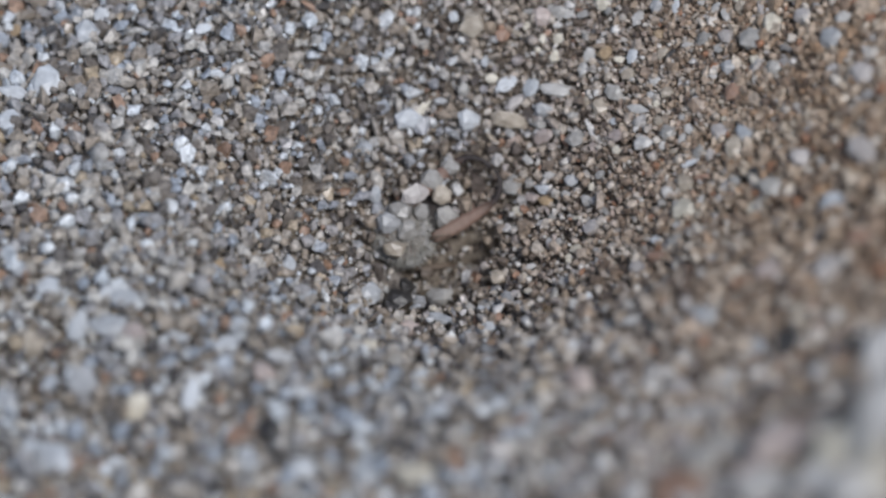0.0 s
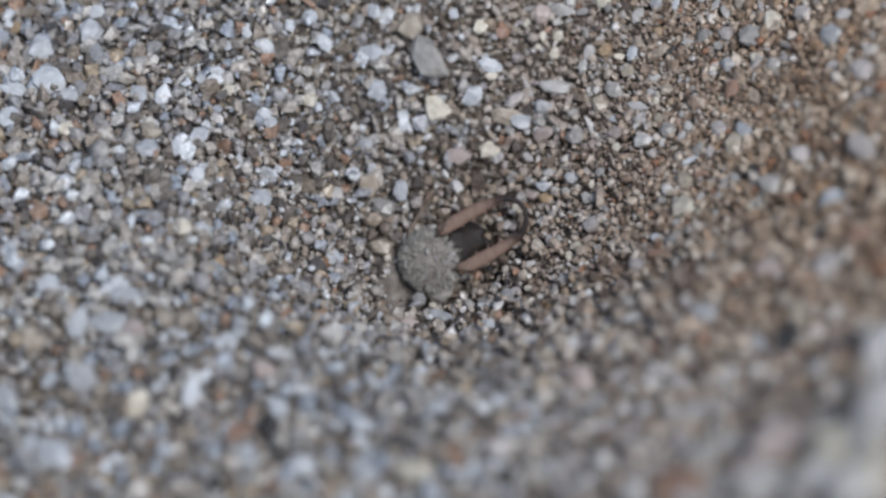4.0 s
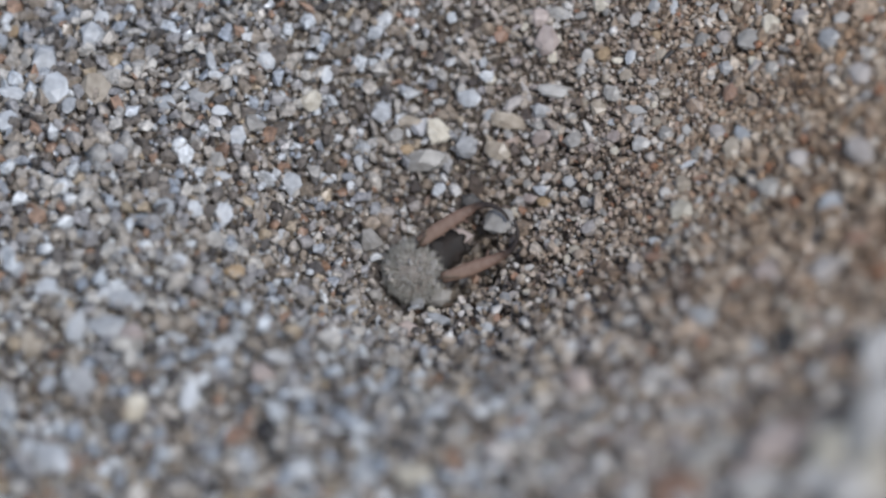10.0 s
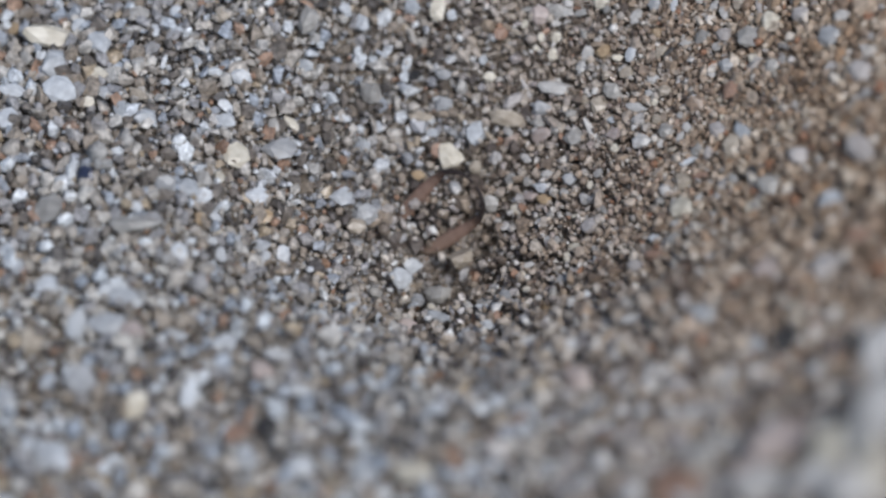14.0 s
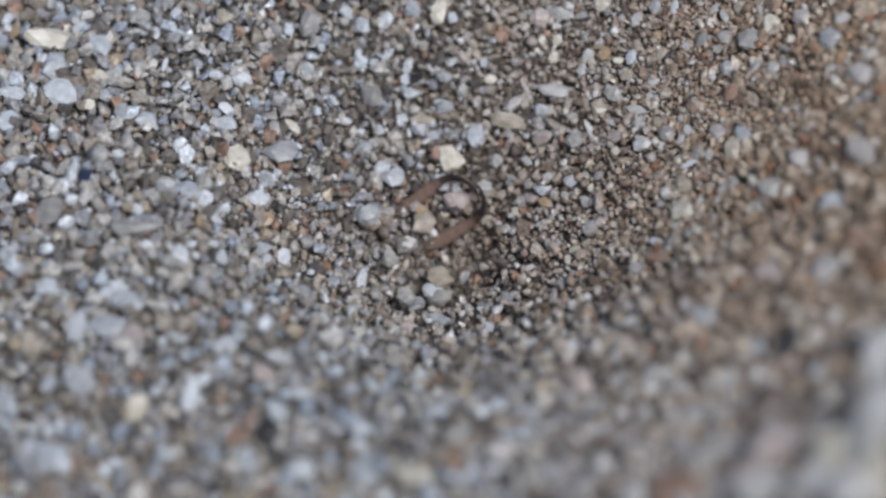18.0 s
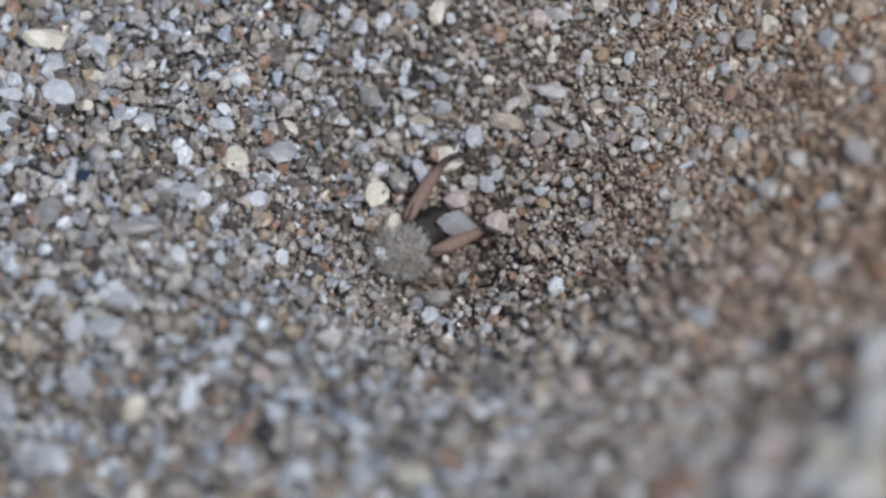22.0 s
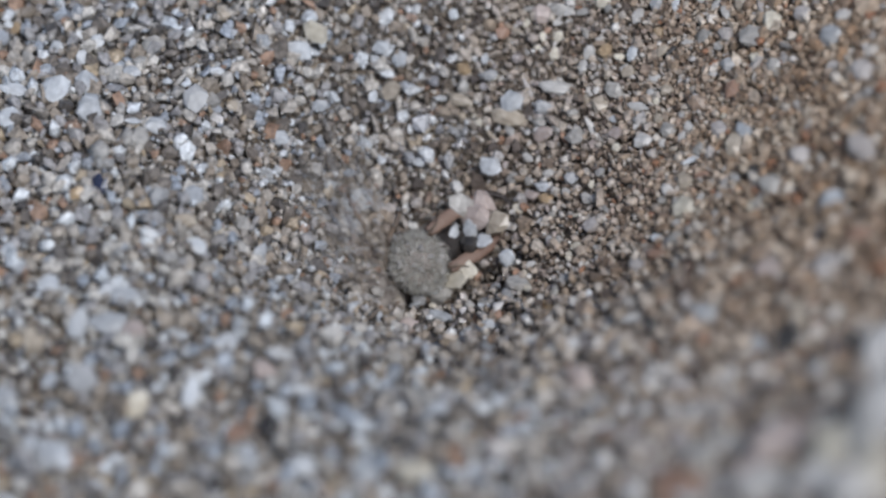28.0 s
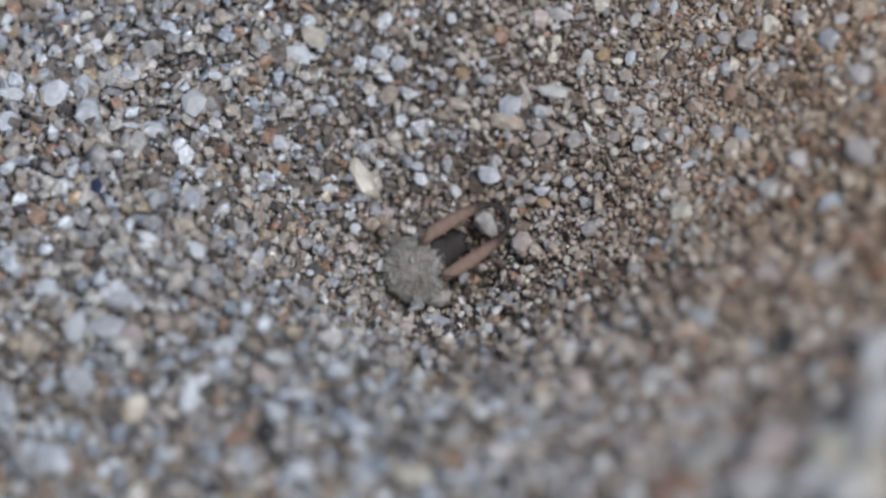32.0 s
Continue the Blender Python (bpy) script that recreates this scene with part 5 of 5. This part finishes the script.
slipping([
    (0.69, 0.60, "grey", ((12.7, 16, 2.19, 3.23, 0, 0.2), (16.6, 20.3, 1.92, 3.95, 0, 0.1), (20.9, 24.75, 1.38, 4.21, 0, 0.25),)),
    (0.69, 0.73, "blue", ((16.6, 20.3, 0.20, 4.18, 0, 0.1), (20.9, 24.75, 2.12, 4.14, 0, 0.25), (27.4, 29.1, 1.36, 2.17, -30, 0.3),)),
    (1.05, 0.83, "pink", ((16.6, 20.3, 0.88, 3.49, 0, 0.1), (20.9, 24.75, 0.97, 3.57, 20, 0.25), (27.4, 29.1, 1.93, 3.20, -50, 0.3),)),
    (1.05, 0.87, "tan", ((16.6, 20.3, -0.49, 2.55, 20, 0.1),)),
    (0.83, 0.69, "grey", ((16.6, 20.3, -1.18, 1.66, 0, 0.1),)),
    (0.69, 0.69, "grey", ((16.6, 20.3, -1.87, 1.13, 0, 0.1),)),
])
slipping([
    (0.83, 0.46, "white", ((16.6, 20.3, -3.01, 0.21, 80, 0.1), (20.9, 24.75, -1.96, 1.28, -30, 0.25),)),
    (0.73, 0.69, "grey", ((16.6, 20.3, -1.18, -0.41, 0, 0.1),)),
    (1.42, 1.28, "pink", ((18.3, 20.3, 1.16, 2.34, 60, 0.3),)),
    (1.19, 1.05, "cream", ((20.9, 24.75, -2.33, 3.80, 20, 0.25),)),
    (0.87, 0.92, "grey", ((20.9, 24.75, -1.37, 4.30, 0, 0.25),)),
    (0.50, 0.41, "white", ((20.9, 24.75, -3.04, 2.65, 0, 0.25), (25.45, 32, -3.46, 2.87, 0, 0),)),
    (0.46, 0.41, "white", ((20.9, 24.75, -3.62, 0.02, 0, 0.25), (25.45, 32, -3.23, 2.34, -70, 0),)),
    (0.69, 0.50, "white", ((20.9, 24.75, 0.83, -1.54, 40, 0.25),)),
])
slipping([
    (0.73, 0.69, "white", ((20.9, 24.75, 4.94, 0.02, 0, 0.25), (27.4, 29.1, 2.85, 1.02, -40, 0.3),)),
    (0.55, 0.46, "white", ((20.9, 24.75, 2.53, 4.49, 0, 0.25),)),
    (1.60, 1.15, "slate", ((20.95, 22.3, 0.87, 2.54, -5, 0.25), (22.75, 24.75, 1.20, 2.01, -5, 0.9),)),
    (0.60, 0.55, "white", ((25.45, 32, -15.42, 9.57, 0, 0),)),
    (0.60, 0.32, "white", ((25.45, 32, -14.51, 10.02, 10, 0),)),
    (0.64, 0.46, "white", ((25.45, 32, -14.39, 9.11, 80, 0),)),
    (1.24, 1.05, "slate", ((25.45, 32, -9.81, 7.50, 50, 0),)),
    (0.83, 0.78, "grey", ((25.45, 32, -12.10, 5.90, 0, 0),)),
    (1.15, 0.87, "cream", ((25.45, 32, -4.92, 10.14, -20, 0),)),
])
slipping([
    (1.10, 0.78, "white", ((25.45, 32, -5.52, 9.45, -10, 0),)),
    (0.60, 0.55, "blue", ((25.45, 32, -7.05, 9.80, 0, 0),)),
    (0.55, 0.41, "tan", ((25.45, 32, -8.32, 7.16, 0, 0),)),
    (0.69, 0.55, "grey", ((25.45, 32, -9.12, 7.39, 0, 0),)),
    (0.92, 0.83, "tan", ((25.45, 32, -1.90, 7.73, 0, 0),)),
    (0.60, 0.55, "amber", ((25.45, 32, 1.08, 8.65, 0, 0),)),
    (0.92, 0.78, "blue", ((25.45, 32, 3.03, 7.27, 60, 0),)),
    (0.92, 0.41, "tan", ((25.45, 32, 0.97, 7.39, -15, 0),)),
    (0.64, 0.32, "cream", ((25.45, 32, 1.66, 6.59, -60, 0),)),
    (0.83, 0.50, "white", ((25.45, 32, -11.64, 2.00, -15, 0),)),
    (0.60, 0.37, "white", ((25.45, 32, -4.30, 3.95, 30, 0),)),
])
slipping([
    (0.60, 0.50, "pink", ((25.45, 32, -3.39, 1.54, 0, 0),)),
    (0.92, 0.55, "tan", ((25.45, 32, -10.15, 2.57, 0, 0),)),
    (0.73, 0.50, "amber", ((25.45, 32, -14.51, 3.60, 0, 0),)),
    (0.64, 0.55, "white", ((27.4, 29.1, 0.78, 2.01, -40, 0.3),)),
    (1.05, 0.96, "cream", ((27.4, 29.1, 0.78, 0.17, 10, 0.3),)),
    (0.92, 0.60, "grey", ((27.4, 29.1, 3.31, -0.01, 0, 0.3),)),
    (0.92, 0.83, "blue", ((27.4, 29.1, -3.11, 3.32, 0, 0.3),)),
    (0.83, 0.64, "grey", ((29.6, 30.35, -0.86, 2.23, 0, 0.3),)),
    (1.15, 0.73, "grey", ((29.6, 30.35, 1.31, 3.72, -60, 0.3), (30.75, 32, 2.07, 2.57, -50, 0.2),)),
    (0.92, 0.55, "blue", ((29.6, 30.35, -2.93, -0.52, -10, 0.3),)),
])
slipping([
    (1.74, 0.83, "cream", ((30.75, 32, -2.86, 4.34, -58, 0.2),)),
    (0.60, 0.55, "white", ((30.75, 32, -0.57, 4.34, 0, 0.2),)),
    (0.83, 0.69, "pink", ((30.75, 32, 3.56, 1.72, 80, 0.2),)),
    (0.50, 0.23, "white", ((30.75, 32, -2.24, 0.85, 70, 0.2),)),
    (0.83, 0.55, "white", ((30.75, 32, -3.89, -3.39, 0, 0.2),)),
])

sand = sand_cover()


def motions():
    # the larva backs into the sand, throws, and settles again
    walk(lion, [(t, perch(u, v, turn, low, high)) for t, u, v, turn, low, high in (
        (0, -0.55, 2.62, 39, 0.30, 0.20), (0.4, -0.52, 2.67, 39, -0.50, 0.00), (0.5, -0.83, 2.34, 45, 0.30, 0.40), (0.7, -0.53, 2.04, 47, 0.30, 0.30),
        (1, -0.36, 2.05, 45, 0.00, 0.15), (1.2, -0.33, 1.96, 46, 0.00, 0.15), (1.37, -0.34, 1.92, 46, -0.80, -0.30), (1.5, -0.05, 2.99, 54, 0.20, 0.30),
        (1.6, -0.06, 2.97, 54, 0.30, 0.30), (1.8, -0.14, 2.26, 40, 0.20, 0.30), (2.3, -0.16, 2.18, 40, 0.00, 0.30), (2.6, 0.00, 2.20, 33, -0.65, 0.70),
        (2.9, 0.00, 2.19, 33, -0.90, 0.00), (3, 0.32, 1.82, 29, 0.00, 0.20), (3.1, 0.54, 1.31, 27, 0.35, 0.35), (3.5, 0.60, 1.29, 27, 0.35, 0.35),
        (5.4, 0.16, 1.76, 34, 0.00, 0.20), (5.7, -0.28, 2.10, 44, 0.50, 0.40), (6.1, -0.24, 2.12, 44, 0.50, 0.40), (6.3, -0.56, 2.10, 35, -0.48, 0.85),
        (6.6, -0.65, 1.91, 39, -0.57, 0.85), (7.4, -0.56, 1.94, 39, -0.60, 0.80), (7.8, -0.48, 1.81, 36, -0.90, -0.10), (7.9, -0.20, 1.69, 36, -0.48, 0.60),
        (8, 0.21, 1.74, 30, 0.30, 0.35), (8.2, 0.26, 1.31, 30, 0.35, 0.35), (9.7, 0.15, 1.28, 30, 0.35, 0.35), (10, -0.04, 1.09, 33, 0.30, 0.35),
        (10.2, 0.10, 1.10, 29, -0.40, 0.30), (10.5, 0.22, 1.13, 24, -0.57, 0.70), (10.8, 0.23, 1.13, 24, -0.80, 0.00), (11, -0.30, 1.66, 45, -0.60, -0.30),
        (11.2, -0.68, 1.91, 42, 0.40, 0.30), (11.5, -0.54, 1.98, 45, 0.45, 0.30), (12.3, -0.54, 1.94, 45, 0.45, 0.30), (12.45, -0.59, 1.92, 43, -0.90, -0.60),
        (12.55, -0.62, 1.90, 43, -0.60, -0.30), (12.7, -0.78, 1.91, 41, 0.30, 0.35), (13, -0.84, 1.91, 41, 0.30, 0.35), (13.3, -0.83, 1.92, 40, -0.40, 0.35),
        (13.7, -0.94, 1.97, 37, -0.65, 0.60), (14.5, -0.84, 1.95, 42, -0.65, 0.60), (16.5, -0.90, 2.34, 45, -0.65, 0.70), (17, -0.92, 2.61, 56, 0.00, 0.90),
        (17.5, -0.93, 2.34, 48, -0.40, 0.70), (18, -0.97, 2.19, 42, -0.65, 0.70), (18.5, -1.00, 2.00, 43, -0.65, 0.60), (19, -1.18, 1.67, 34, -0.65, 0.70),
        (19.5, -1.11, 1.87, 32, -0.65, 0.70), (20, -0.93, 2.02, 35, -0.90, -0.20), (20.6, -0.64, 2.04, 37, -0.60, 0.00), (20.8, -0.52, 2.14, 36, 0.40, 0.25),
        (22.15, -0.52, 2.10, 36, 0.40, 0.25), (22.3, -0.56, 1.96, 33, 0.00, 0.20), (22.5, -0.67, 1.82, 33, -0.65, 0.70), (22.7, 0.14, 1.03, 30, 0.70, 0.90),
        (23.6, 0.06, 1.03, 30, 0.70, 0.90), (24, -0.17, 1.06, 31, 0.50, 0.80), (24.3, -0.14, 1.04, 31, 0.50, 0.80), (24.6, -0.08, 0.66, 23, -0.48, 0.60),
        (24.85, 0.06, 0.66, 26, -0.90, -0.30), (24.95, -0.22, 1.28, 41, -0.70, -0.30), (25.1, -0.74, 2.02, 53, 0.40, 0.30), (25.5, -0.76, 2.11, 54, 0.35, 0.30),
        (27.5, -0.19, 1.37, 34, 0.40, 0.35), (27.85, -0.14, 1.37, 34, 0.40, 0.35), (28, 0.22, 1.37, 31, 0.30, -1.00), (28.2, 0.19, 0.81, 34, 0.25, 0.30),
        (28.5, 0.03, 0.97, 24, 0.30, 0.35), (29, 0.26, 0.52, 19, -0.60, 0.65), (29.3, 0.05, 1.18, 36, -0.90, -0.20), (29.5, -0.89, 2.14, 46, 0.40, 0.35),
        (29.7, -0.73, 2.16, 52, 0.25, 0.30), (30.3, -0.77, 2.14, 52, 0.25, 0.30), (30.45, -0.92, 2.12, 48, -0.90, -0.40), (30.55, -1.06, 2.06, 45, -0.80, -0.30),
        (30.7, -1.20, 2.05, 42, -0.54, 0.85), (31.2, -1.14, 2.08, 42, -0.57, 0.85), (31.5, -0.90, 1.98, 37, -0.90, -0.10), (31.8, -0.20, 1.38, 33, 0.30, 0.35),
        (32, 0.01, 1.20, 32, 0.40, 0.35),
    )])
    opening = (
        (0, 3, -9), (0.4, 4, -11), (0.5, 4, -3), (0.7, 7, -4), (1, 9, -0), (1.2, 8, 2),
        (1.37, 8, 2), (1.5, 14, -22), (1.6, 14, -22), (1.8, 36, -15), (2.3, 36, -15), (2.6, 11, 9),
        (2.9, 11, 9), (3, 10, -2), (3.1, 1, 1), (3.5, 1, 1), (5.4, 9, -1), (5.7, 5, -3),
        (6.1, 5, -3), (6.3, 21, 0), (6.6, 10, -4), (7.4, 10, -4), (7.8, 10, -5), (7.9, 2, -2),
        (8, -1, 1), (8.2, 7, -2), (9.7, 7, -2), (10, 0, -13), (10.2, 5, -5), (10.5, 8, 1),
        (10.8, 8, 1), (11, 4, -4), (11.2, 7, -3), (11.5, 9, -4), (12.3, 9, -4), (12.45, 9, -3),
        (12.55, 9, -3), (12.7, 6, -3), (13, 6, -3), (13.3, 8, -4), (13.7, 9, -7), (14.5, 5, -8),
        (16.5, 19, -9), (17, 4, 2), (17.5, -17, 4), (18, -3, -12), (18.5, 9, -13), (19, 16, -11),
        (19.5, -3, -8), (20, 5, -8), (20.6, 12, -11), (20.8, 22, -11), (22.15, 22, -11), (22.3, 11, -7),
        (22.5, -15, -9), (22.7, 6, -5), (23.6, 6, -5), (24, 14, -7), (24.3, 14, -7), (24.6, 4, -1),
        (24.85, 3, -0), (24.95, -0, -10), (25.1, 0, -11), (25.5, -1, -13), (27.5, 3, 0), (27.85, 3, 0),
        (28, 4, -0), (28.2, 1, -14), (28.5, 5, -2), (29, 5, 2), (29.3, 3, 1), (29.5, 7, -5),
        (29.7, 0, -7), (30.3, 0, -7), (30.45, 4, -7), (30.55, 10, -8), (30.7, 14, -9), (31.2, 14, -9),
        (31.5, -3, -8), (31.8, 1, -2), (32, -1, 1),
    )
    for k, s in ((0, 1), (1, -1)):
        walk(lion_jaws[k], [(row[0], Matrix.Translation((0, s * 0.86 * MM, 0)) @ pose(0, 0, 0, 0, 0, row[1 + k])) for row in opening])
    for ob, rows in BURSTS:
        walk(ob, rows)
    for ob, rows in LOOSE:
        walk(ob, rows)


motions()
